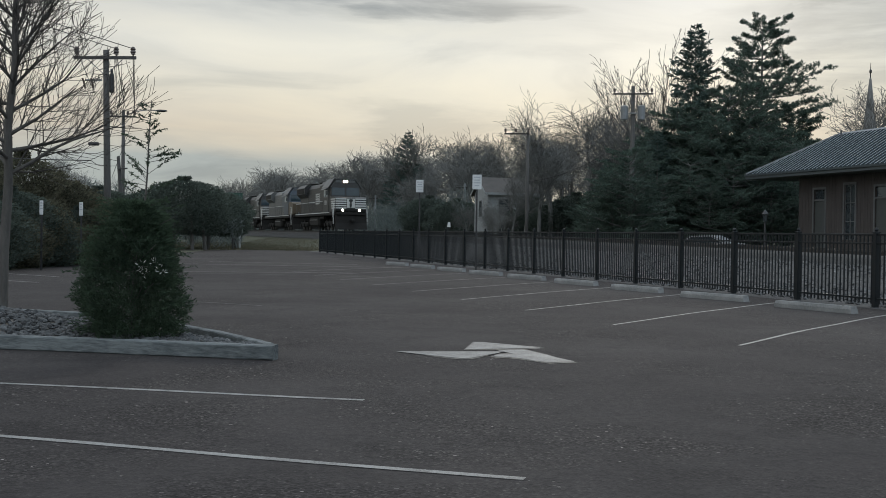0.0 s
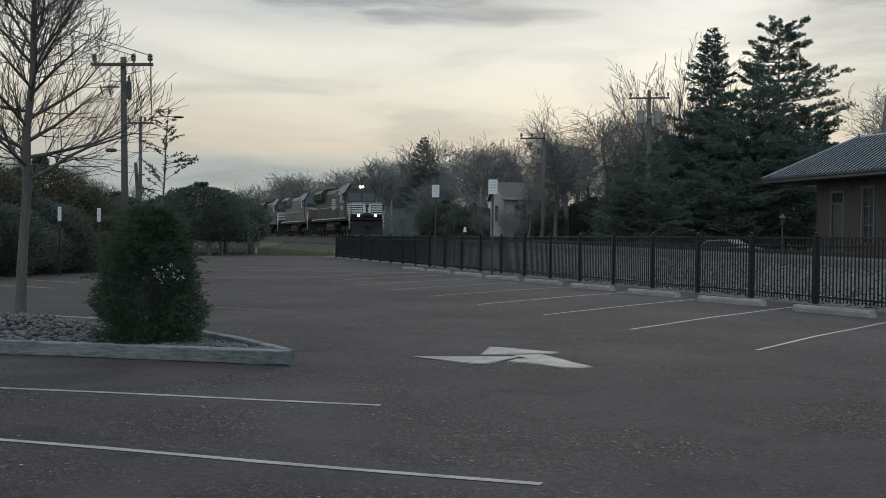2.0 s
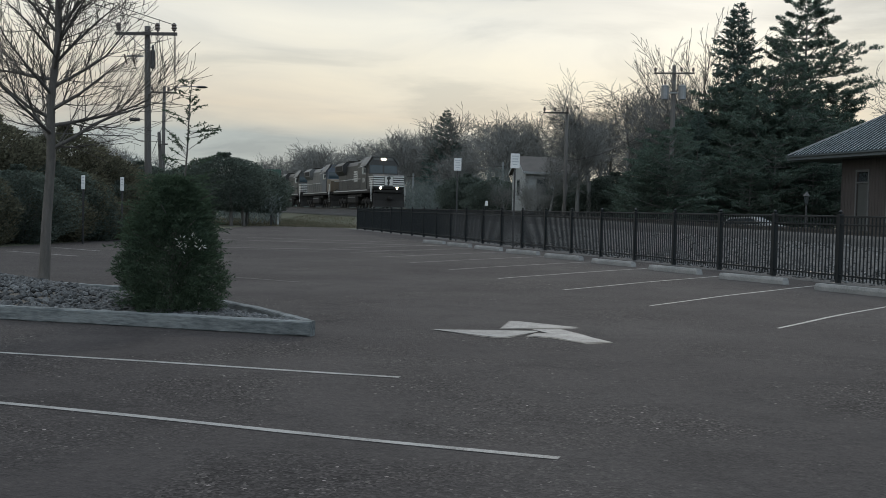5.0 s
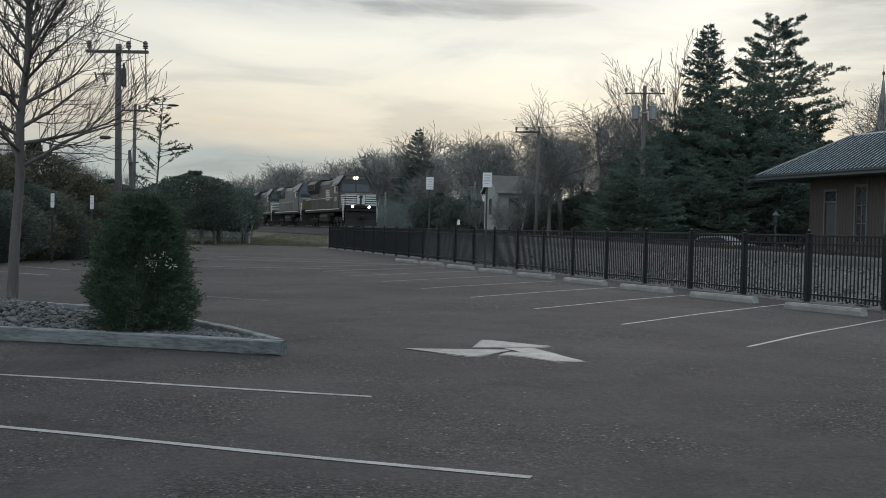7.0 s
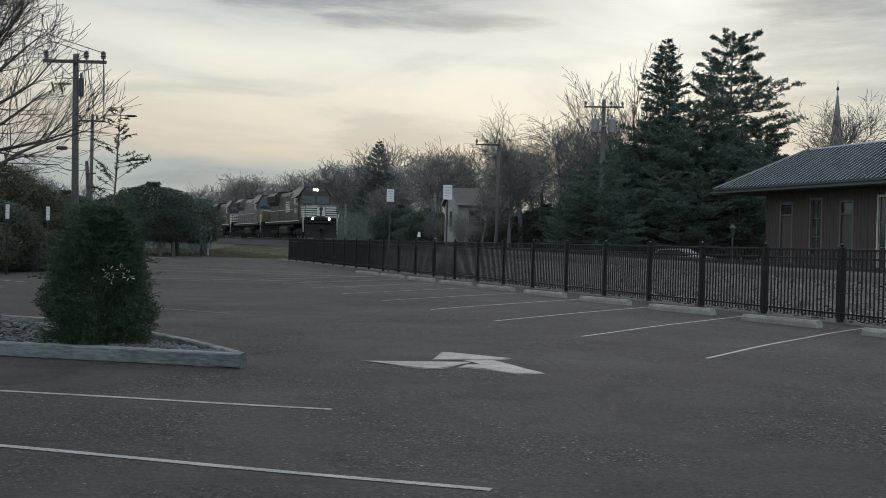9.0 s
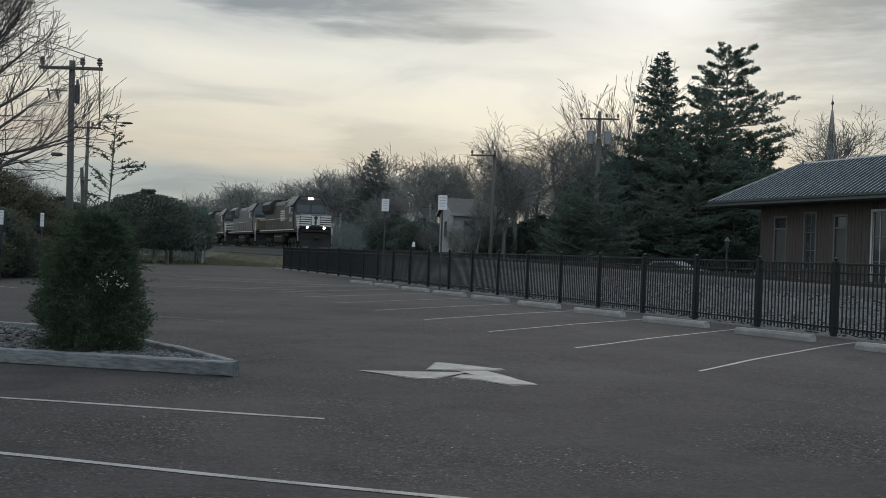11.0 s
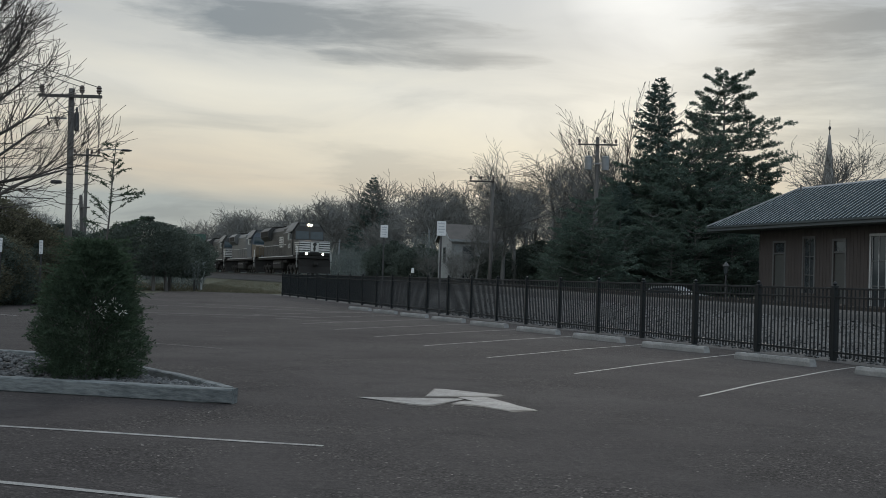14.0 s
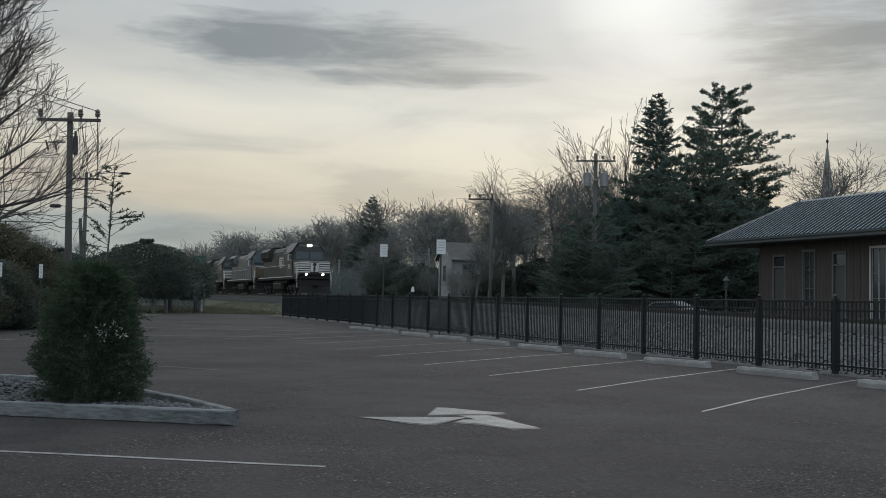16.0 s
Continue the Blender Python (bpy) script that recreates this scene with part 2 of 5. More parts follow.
HEDGE = mat("olive_leaves", (0.110, 0.104, 0.072), 0.95, 0, (0.064, 0.068, 0.050), 0.5, 6, island=0.45, spec=0.1, thin=0.45)
DARK_LEAF = mat("dark_leaves", (0.088, 0.108, 0.092), 0.95, 0, (0.058, 0.074, 0.064), 0.6, 8, island=0.4, spec=0.1, thin=0.45)
# winter brush, raised and turned bluish so that the colour carries the distant haze
BRUSH_HAZED = mat("hazed_brush", (0.128, 0.148, 0.142), 0.95, 0, (0.090, 0.108, 0.105), 0.3, 4, island=0.35, spec=0.1, thin=0.45)
POLE = mat("creosote_pole", (0.068, 0.066, 0.063), 0.9, 0, (0.040, 0.039, 0.037), 2, 25, 0.4, stretch=(1, 1, 0.15))
GREY_METAL = mat("galvanized_metal", (0.20, 0.215, 0.225), 0.55, 0.5, (0.14, 0.152, 0.16), 3, 30)
DARK_METAL = mat("dark_metal", (0.035, 0.036, 0.038), 0.55, 0.3, (0.022, 0.022, 0.024), 3, 30)
PORCELAIN = mat("brown_porcelain", (0.06, 0.04, 0.03), 0.3, 0)
WIRE = mat("cable", (0.03, 0.03, 0.03), 0.6)
SIGN_WHITE = mat("sign_white", (0.50, 0.52, 0.53), 0.5, 0, (0.42, 0.44, 0.45), 4, 30)
SIGN_INK = mat("sign_ink", (0.34, 0.37, 0.39), 0.6)
TAR = mat("tar_seal", (0.018, 0.017, 0.017), 0.6, 0, (0.026, 0.025, 0.024), 2, 20)
RAIL_STEEL = mat("rail_steel", (0.034, 0.031, 0.029), 0.7, 0.1, (0.022, 0.020, 0.018), 2, 30)
BED_GRAVEL = mat("grimy_ballast", (0.024, 0.024, 0.023), 0.95, 0, (0.012, 0.012, 0.012), 2.0, 14.0, 1.0, 18)
TIE = mat("tie_wood", (0.035, 0.030, 0.027), 0.95, 0, None, 3, 20, 0.4, island=0.3)


# ---- building blocks ----
class M:
    """Vertices and faces of one mesh."""

    def __init__(self):
        self.v, self.f = [], []

    def add(self, v, f):
        o = len(self.v)
        self.v += [tuple(p) for p in v]
        self.f += [tuple(i + o for i in q) for q in f]
        return self

    def box(self, x0, y0, z0, x1, y1, z1, m=None):
        v = [Vector(p) for p in ((x0, y0, z0), (x1, y0, z0), (x1, y1, z0), (x0, y1, z0), (x0, y0, z1), (x1, y0, z1), (x1, y1, z1), (x0, y1, z1))]
        if m:
            v = [m @ p for p in v]
        return self.add(v, [(3, 2, 1, 0), (4, 5, 6, 7), (0, 1, 5, 4), (1, 2, 6, 5), (2, 3, 7, 6), (3, 0, 4, 7)])

    def soft(self, x0, y0, z0, x1, y1, z1, c, m=None):
        """A box with chamfered edges."""
        bm = bmesh.new()
        bmesh.ops.create_cube(bm, size=1)
        for q in bm.verts:
            q.co = Vector(((x0 + x1) / 2 + q.co.x * (x1 - x0), (y0 + y1) / 2 + q.co.y * (y1 - y0), (z0 + z1) / 2 + q.co.z * (z1 - z0)))
        bmesh.ops.bevel(bm, geom=bm.edges[:], offset=c, segments=1, affect="EDGES")
        bm.verts.index_update()
        self.add([m @ q.co if m else q.co for q in bm.verts], [[q.index for q in g.verts] for g in bm.faces])
        bm.free()
        return self

    def prism(self, poly, a, b, axis="y"):
        """A polygon in the plane across the axis, drawn out from a to b."""
        put = {"y": lambda p, t: (p[0], t, p[1]), "x": lambda p, t: (t, p[0], p[1]), "z": lambda p, t: (p[0], p[1], t)}[axis]
        n = len(poly)
        v = [put(p, a) for p in poly] + [put(p, b) for p in poly]
        f = [tuple(range(n)), tuple(range(2 * n - 1, n - 1, -1))] + [(i, i + n, (i + 1) % n + n, (i + 1) % n) for i in range(n)]
        return self.add(v, f)

    def tube(self, p, q, r0, r1=None, n=6, caps=True):
        p, q = Vector(p), Vector(q)
        r1 = r0 if r1 is None else r1
        d = (q - p).normalized()
        a = d.orthogonal().normalized()
        b = d.cross(a)
        ring = [(a * math.cos(2 * math.pi * i / n) + b * math.sin(2 * math.pi * i / n)) for i in range(n)]
        f = [(i, (i + 1) % n, (i + 1) % n + n, i + n) for i in range(n)]
        if caps:
            f += [tuple(range(n - 1, -1, -1)), tuple(range(n, 2 * n))]
        return self.add([p + c * r0 for c in ring] + [q + c * r1 for c in ring], f)

    def pipe(self, pts, r, n=6):
        for a, b in zip(pts, pts[1:]):
            self.tube(a, b, r, r, n)
        return self

    def lathe(self, prof, n=12, at=(0, 0, 0)):
        v, f = [], []
        for r, z in prof:
            v += [(at[0] + r * math.cos(2 * math.pi * i / n), at[1] + r * math.sin(2 * math.pi * i / n), at[2] + z) for i in range(n)]
        for k in range(len(prof) - 1):
            f += [(k * n + i, k * n + (i + 1) % n, (k + 1) * n + (i + 1) % n, (k + 1) * n + i) for i in range(n)]
        f += [tuple(range(n - 1, -1, -1)), tuple(range((len(prof) - 1) * n, len(prof) * n))]
        return self.add(v, f)

    def mesh(self, name, material=None, smooth=False):
        me = bpy.data.meshes.new(name)
        me.from_pydata(self.v, [], self.f)
        if material:
            me.materials.append(material)
        if smooth:
            me.polygons.foreach_set("use_smooth", [True] * len(me.polygons))
        me.update()
        return me


def part(name, m, material, parent=None, label="", at=None, smooth=False):
    """One mesh object, under a thing or a part when a parent is given."""
    ob = new(name, m.mesh(name, material, smooth) if isinstance(m, M) else m)
    if parent:
        ob.parent = parent
    if at is not None:
        ob.matrix_basis = at if isinstance(at, Matrix) else Matrix.Translation(at)
    if label:
        ob["label"] = label
    return ob


def thing(name, label, category, at=None, group="", kind=""):
    ob = new(name)
    if at is not None:
        ob.matrix_basis = at if isinstance(at, Matrix) else Matrix.Translation(at)
    return tagged(ob, label, category, group, kind)


def out_at(bearing, d):
    """x, y of a place at a bearing, in degrees to the right of straight ahead, d metres off."""
    return d * math.sin(radians(bearing)), d * math.cos(radians(bearing))


def scaled(x, y, z, rz, sx, sz=None):
    return Matrix.LocRotScale((x, y, z), Euler((0, 0, radians(rz))), (sx, sx, sz or sx))


# the fence, the railway and the depot all run one way
F1 = Vector((8.31, 21.13, 0))
U = Vector((-0.308, 0.9514, 0)).normalized()
N = Vector((U.y, -U.x, 0))
TURN = math.degrees(math.atan2(U.y, U.x))


def rail_xy(s, n, z=0.0):
    """s metres along the fence away from its near post, n metres across towards the railway."""
    p = F1 + U * s + N * n
    return Vector((p.x, p.y, z))


RAIL_Z, TRACK_N = 1.50, 8.5


def grade(s):
    """The embankment drops gently towards the near end of the line."""
    return max(0.55, min(1.0, (0.86 + 0.0112 * s) / 1.5))


# ---- ground ----
def bed_height(n):
    for (a, za), (b, zb) in zip(BED, BED[1:]):
        if a <= n <= b:
            return za + (zb - za) * (n - a) / (b - a)
    return 0.0


BED = [(-9000, 0.0), (1.2, 0.0), (2.6, 0.06), (6.3, 0.80), (11.2, 0.80), (16.0, 0.02), (9000, 0.02)]


def build_ground():
    ss = [-2600, -900, -300, -100, -40, 0, 15, 30, 45, 57, 80, 130, 200, 320, 600, 1400, 4000]
    ns = [-4000, -1200, -400, -150, -60, -20, 0, 1.2, 2.6, 6.3, 11.2, 16.0, 30, 80, 200, 600, 1600, 4000]
    m = M()
    v = [rail_xy(s, n, bed_height(n) * grade(s) - 0.004) for s in ss for n in ns]
    k = len(ns)
    m.add(v, [(i * k + j, i * k + j + 1, (i + 1) * k + j + 1, (i + 1) * k + j) for i in range(len(ss) - 1) for j in range(k - 1)])
    tagged(part("ground", m, GRASS), "flat winter grass and bare earth reaching the horizon", "ground", kind="structure")


build_ground()
lot = M()
lot_edge = [(26, -14), (9.66, 17.0), (-8.5, 73.2), (-10.2, 80.0), (-13.2, 80.5), (-15.9, 75.0), (-15.4, 62.0), (-13.4, 40.0), (-13.6, 30.5), (-19, 22), (-28, 12), (-28, -14)]
lot.prism(lot_edge, -0.12, 0.0, "z")
tagged(part("pavement", lot, ASPHALT), "grey asphalt parking lot with worn painted stalls", "parking lot", kind="structure")


def stripe(name, a, b, w=0.07, material=PAINT, label="white painted parking stall line on asphalt", bend=0.0):
    a, b = Vector((*a, 0)), Vector((*b, 0))
    d = (b - a).normalized()
    c = Vector((-d.y, d.x, 0)) * w / 2
    m = M()
    v = []
    steps = 12
    rng = random.Random(round(a.x * 100 + a.y * 37))
    for i in range(steps + 1):
        p = a.lerp(b, i / steps)
        k = 1 + rng.uniform(-0.08, 0.08)
        bow = Vector((-d.y, d.x, 0)) * (0.012 * math.sin(i * 1.1 + a.x) + bend * 4 * (i / steps) * (1 - i / steps))
        v += [p + bow - c * k, p + bow + c * k]
    m.add([(q.x, q.y, 0.004) for q in v], [(2 * i, 2 * i + 2, 2 * i + 3, 2 * i + 1) for i in range(steps)])
    return tagged(part(name, m, material), label, "road marking", "parking stall lines", "structure")


stripe("stall_line", (-7.4, 9.92), (-0.61, 8.51))
stripe("stall_line", (-5.9, 7.80), (0.44, 5.82))
for k in range(-1, 9):
    a = Vector((3.58, 13.28, 0)) + Vector((-1.075, 2.855, 0)) * k
    b = Vector((8.09, 19.55, 0)) + Vector((-1.21, 2.90, 0)) * k
    stripe("stall_line", a.xy, b.xy, 0.055, PAINT if k < 4 else PAINT_FADED, bend=0.09)
for a, b in (((-9.6, 34.5), (-3.0, 35.6)), ((-11.5, 43.0), (-1.2, 41.9)), ((-10.0, 46.6), (-3.6, 45.2)), ((-12.6, 31.4), (-10.4, 29.6)), ((-12.4, 28.2), (-9.8, 26.4)), ((-12.0, 38.0), (-9.2, 36.4))):
    stripe("stall_line", a, b, 0.1, PAINT_FADED, "faded white stall line across the lot")

for a, b in (((-7.6, 33.6), (-4.9, 33.2)), ((-3.9, 33.0), (-1.4, 32.2)), ((-5.5, 20.4), (-3.2, 19.2))):
    tagged(stripe("crack_seal", a, b, 0.05, TAR, "dark tar crack seal on the asphalt", 0.1), category="crack seal", group="crack seals")

# lane arrow, in three sprayed pieces
ARROW_LEFT = [(-0.51, 12.01), (0.16, 12.10), (0.53, 12.14), (0.67, 12.17), (0.59, 11.98), (0.29, 11.49), (0.19, 11.45), (0.05, 11.53)]
ARROW_TIP = [(0.25, 12.38), (0.38, 13.20), (0.50, 13.18), (0.92, 12.83), (1.14, 12.71), (1.03, 12.58), (0.44, 12.40)]
ARROW_RIGHT = [(0.51, 11.67), (0.63, 11.91), (0.76, 11.96), (0.60, 12.31), (0.91, 12.41), (1.12, 11.88), (1.23, 11.59), (1.36, 11.30), (1.06, 11.16), (0.79, 11.55)]
arrow = thing("lane_arrow", "white painted straight lane arrow with worn edges", "road marking", kind="structure")
for poly in (ARROW_LEFT, ARROW_TIP, ARROW_RIGHT):
    m = M()
    m.add([(x, y, 0.008) for x, y in poly], [tuple(range(len(poly)))])
    piece = part("paint_piece", m, PAINT_ARROW, arrow)
    cx, cy = sum(p[0] for p in poly) / len(poly), sum(p[1] for p in poly) / len(poly)
    # dark outline: the same shape, slightly larger, just below the paint
    m = M()
    m.add([(x + 0.022 * (1 if x > cx else -1), y + 0.06 * (1 if y > cy else -1), 0.004) for x, y in poly], [tuple(range(len(poly)))])
    part("dark_edge", m, TAR, piece, "dark edge round the paint")

# wheel stops
stop = thing("wheel_stop", "grey precast concrete wheel stop lying on asphalt", "wheel stop", group="wheel stops along the fence")
m = M()
m.prism([(-0.085, 0), (0.085, 0), (0.084, 0.075), (0.062, 0.13), (-0.062, 0.13), (-0.084, 0.075)], -0.94, 0.94, "x")
for i, (x, y, z) in enumerate(m.v):
    if z > 0.03:
        m.v[i] = (x * (0.99 - 0.1 * max(0, z - 0.03)), y, z)
part("block", m, CONCRETE, stop)
for x in (-0.68, 0.68):
    part("anchor_pin", M().lathe([(0.018, 0.128), (0.018, 0.136), (0.01, 0.138)], 8, (x, 0, 0)), RAIL_STEEL, stop)
STOP_TURN = 118.5
for k in range(10):
    c = Vector((6.81, 20.15, 0)) + Vector((-1.094, 3.10, 0)) * (k - 1)
    mm = pose(c.x, c.y, 0, 0, 0, STOP_TURN + random.Random(k).uniform(-2, 2))
    if k == 0:
        stop.matrix_basis = mm
    else:
        copy_thing(stop, mm)

# ---- railway ----
m = M()
prof = [(-0.3, 0.006), (1.25, 0.012), (2.6, 0.075), (6.2, 0.90), (6.4, 0.92), (10.8, 0.92), (11.2, 0.86), (15.6, 0.11)]
ss = [-40, -20, 0, 15, 30, 45, 57, 80, 110, 150, 220, 400]
near_s = [s for s in ss if s < 60]
v = [rail_xy(s, n, z * grade(s)) for s in near_s for n, z in prof]
k = len(prof)
m.add(v, [(i * k + j, i * k + j + 1, (i + 1) * k + j + 1, (i + 1) * k + j) for i in range(len(near_s) - 1) for j in range(k - 1)])
bed = M()
prof2 = [(5.6, 0.72), (6.3, 0.905), (6.75, 1.22), (7.1, 1.32), (9.9, 1.32), (10.3, 1.22), (10.8, 0.90)]
k2 = len(prof2)
bed.add([rail_xy(s, n, z * grade(s)) for s in ss for n, z in prof2], [(i * k2 + j, i * k2 + j + 1, (i + 1) * k2 + j + 1, (i + 1) * k2 + j) for i in range(len(ss) - 1) for j in range(k2 - 1)])
tagged(part("track_bed", bed, BED_GRAVEL), "raised grimy dark ballast bed under the track", "ballast", kind="structure")
tagged(part("ballast_bank", m, GRAVEL), "sloping grey crushed stone railway ballast behind fence", "ballast", kind="structure")


def rock(rng, size):
    bm = bmesh.new()
    bmesh.ops.create_icosphere(bm, subdivisions=1, radius=size)
    sx, sy, sz = rng.uniform(0.8, 1.3), rng.uniform(0.7, 1.1), rng.uniform(0.4, 0.7)
    for q in bm.verts:
        k = rng.uniform(0.78, 1.12)
        q.co = Vector((q.co.x * sx * k, q.co.y * sy * k, q.co.z * sz * k))
    bm.verts.index_update()
    r = ([q.co.copy() for q in bm.verts], [[q.index for q in g.verts] for g in bm.faces])
    bm.free()
    return r


rng = random.Random(5)
m = M()
kinds = [rock(rng, 1.0) for _ in range(8)]
for _ in range(9000):
    s, n = rng.uniform(-6, 34), rng.uniform(0.2, 6.5)
    if rng.random() < (s - 12) / 30:
        continue
    zs = [za + (zb - za) * (n - a) / (b - a) for (a, za), (b, zb) in zip(prof, prof[1:]) if a <= n <= b]
    p = rail_xy(s, n, zs[0] * grade(s) + 0.01)
    rv, rf = kinds[rng.randrange(8)]
    t = pose(p.x, p.y, p.z, rng.uniform(-40, 40), rng.uniform(-40, 40), rng.uniform(0, 360)) @ Matrix.Scale(rng.uniform(0.03, 0.065), 4)
    m.add([t @ q for q in rv], rf)
tagged(part("ballast_stones", m, BALLAST_STONE), "loose grey crushed ballast stones on the bank", "stones", kind="stuff")

track = thing("railway_track", "steel railway track on wooden ties and ballast", "railway track", kind="structure")
for side in (-0.75, 0.75):
    m = M()
    web = [(a, z + 0.4) for a, z in ((-0.07, 0.93), (0.07, 0.93), (0.02, 0.97), (0.02, 1.06), (0.037, 1.07), (0.037, 1.1), (-0.037, 1.1), (-0.037, 1.07), (-0.02, 1.06), (-0.02, 0.97))]
    v = [rail_xy(s, TRACK_N + side + a, z - 1.5 + 1.5 * grade(s)) for s in ss for a, z in web]
    k = len(web)
    m.add(v, [(j * k + i, j * k + (i + 1) % k, (j + 1) * k + (i + 1) % k, (j + 1) * k + i) for j in range(len(ss) - 1) for i in range(k)])
    part("rail", m, RAIL_STEEL, track)
m = M()
for i in range(420):
    s = -30 + i * 0.55
    t = Matrix.Translation(rail_xy(s, TRACK_N, 1.5 * grade(s) - 0.24)) @ pose(0, 0, 0, 0, 0, TURN)
    m.box(-0.115, -1.28, 0, 0.115, 1.28, 0.085, t)
ob = part("ties", m, TIE, track)
ob["kind"] = "stuff"

# ---- fence ----
fence = thing("fence", "black metal picket fence along the parking lot", "fence", kind="structure")
POST_N, GAP, PICKETS = 25, 2.44, 20
post = M()
post.soft(-0.05, -0.05, 0, 0.05, 0.05, 1.44, 0.006)
post.soft(-0.075, -0.075, 0, 0.075, 0.075, 0.012, 0.003)
post_me = post.mesh("post", FENCE_MAT)
cap = M()
cap.soft(-0.055, -0.055, 1.44, 0.055, 0.055, 1.465, 0.005)
cap.lathe([(0.02, 1.465), (0.03, 1.48), (0.043, 1.505), (0.03, 1.535), (0.008, 1.545)], 10)
cap_me = cap.mesh("cap", FENCE_MAT)
rails = {}
for name, z0, z1 in (("top_rail", 1.39, 1.43), ("middle_rail", 1.22, 1.255), ("bottom_rail", 0.15, 0.19)):
    rails[name] = M().soft(0.045, -0.02, z0, GAP - 0.045, 0.02, z1, 0.004).mesh(name, FENCE_MAT)
picket_me = M().soft(-0.0125, -0.0125, 0.07, 0.0125, 0.0125, 1.392, 0.003).mesh("picket", FENCE_MAT)
far_pickets = M()
count = 0
for i in range(POST_N):
    s = (i - 2) * GAP
    base = Matrix.Translation(rail_xy(s, 0)) @ pose(0, 0, 0, 0, 0, TURN)
    p = part("post", post_me, None, fence, at=base)
    part("cap", cap_me, None, p)
    if i == POST_N - 1:
        continue
    for name, me in rails.items():
        part(name, me, None, fence, at=base)
    for j in range(PICKETS):
        t = base @ Matrix.Translation(((j + 1) * GAP / (PICKETS + 1), 0, 0))
        if count < 300:
            part("picket", picket_me, None, fence, at=t)
        else:
            far_pickets.box(-0.0125, -0.0125, 0.07, 0.0125, 0.0125, 1.392, t)
        count += 1
ob = part("far_pickets", far_pickets, FENCE_MAT, fence)
ob["kind"] = "stuff"


# ---- plants ----
def grow(rng, p, d, length, r, level, top, wood, twigs, kids, lean, tip, up, sides=5, wob=0.10, ratio=(0.42, 0.68)):
    """One limb with its side limbs, in tapering lengths."""
    steps = (4 if level < 2 else 3 if level < 3 else 2) if wob < 0.12 else 6 - level
    target = wood if level < 2 else twigs
    q, r0 = Vector(p), r
    for i in range(steps):
        d = (d + Vector((rng.gauss(0, wob), rng.gauss(0, wob), rng.gauss(0, wob * 0.6) + up))).normalized()
        e = q + d * length / steps
        r1 = max(tip, r * (1 - (i + 1) / steps * (0.75 if level else 0.72)))
        target.tube(q, e, r0, r1, sides if level < 2 else 3, False)
        if level < top and (level > 0 or i > 0):
            n = kids[level]
            for _ in range(n):
                t = rng.uniform(0.1, 1.0)
                a = rng.uniform(0, 2 * math.pi)
                o = d.orthogonal().normalized()
                side = (Matrix.Rotation(a, 3, d) @ o)
                k = rng.uniform(*lean)
                nd = (d * math.cos(k) + side * math.sin(k)).normalized()
                grow(rng, q.lerp(e, t), nd, length * rng.uniform(*ratio) * (1.0 if i < steps - 1 else 0.8), max(tip, (r0 + r1) / 2 * rng.uniform(0.4, 0.6)), level + 1, top, wood, twigs, kids, lean, tip, up, sides, wob, ratio)
        q, r0 = e, r1


def bare_tree(seed, height, label, kids=(3, 3, 3, 2), lean=(0.5, 1.0), tip=0.012, up=0.05, r=None, top=4, bark=None, clear=0.2, spread=None, leader=0.86, ratio=(0.42, 0.68)):
    rng = random.Random(seed)
    tree = thing("bare_tree", label, "tree")
    wood, twigs = M(), M()
    r = r or height * 0.014
    wood.tube((0, 0, -0.3), (0, 0, height * clear), r * 1.15, r, 7, False)
    grow(rng, Vector((0, 0, height * clear)), Vector((rng.gauss(0, 0.05), rng.gauss(0, 0.05), 1)).normalized(), height * (1 - clear) * leader, r, 0, top, wood, twigs, kids, lean, tip, up, ratio=ratio)
    k = height / np.quantile([q[2] for q in twigs.v], 0.995)
    wide = spread / (k * np.quantile([math.hypot(q[0], q[1]) for q in twigs.v], 0.93)) if spread else 1.0
    for mm in (wood, twigs):
        mm.v = [(a * k * wide, b * k * wide, c * k) for a, b, c in mm.v]
    part("trunk", wood, bark or BARK_HAZED, tree, smooth=True)
    part("crown", twigs, bark or BARK_HAZED, tree, "leafless fine twigs")
    return tree


def leaves(rng, n, inside, size, slim=0.5, up=0.2):
    """n small pointed leaves or sprays at places that inside() draws."""
    m = M()
    for _ in range(n):
        p, o = inside()
        d = (o + Vector((rng.gauss(0, 0.5), rng.gauss(0, 0.5), rng.gauss(0, 0.4) + up))).normalized()
        s = d.cross(Vector((rng.gauss(0, 1), rng.gauss(0, 1), rng.gauss(0, 1)))).normalized()
        k = size * rng.uniform(0.6, 1.3)
        m.add([p, p + d * k * 0.5 + s * k * slim * 0.5, p + d * k, p + d * k * 0.45 - s * k * slim * 0.5], [(0, 1, 2, 3)])
    return m


def lumpy(rng, rx, ry, z0, z1, shape, seed):
    """Draws places in the outer part of an uneven crown whose half-width at a height is shape(0..1)."""
    off = Vector((seed * 7.3, seed * 3.1, 0))

    def draw():
        while True:
            h = rng.random()
            a = rng.uniform(0, 2 * math.pi)
            w = shape(h)
            lump = 1 + 0.38 * noise.noise(Vector((math.cos(a) * 1.6, math.sin(a) * 1.6, h * 4.5)) + off) + 0.16 * noise.noise(Vector((math.cos(a) * 5, math.sin(a) * 5, h * 14)) + off)
            k = rng.random() ** 0.4 * w * lump
            if rng.random() < 0.25 + w:
                return Vector((math.cos(a) * rx * k, math.sin(a) * ry * k, z0 + (z1 - z0) * h)), Vector((math.cos(a), math.sin(a), 0.3))
    return draw


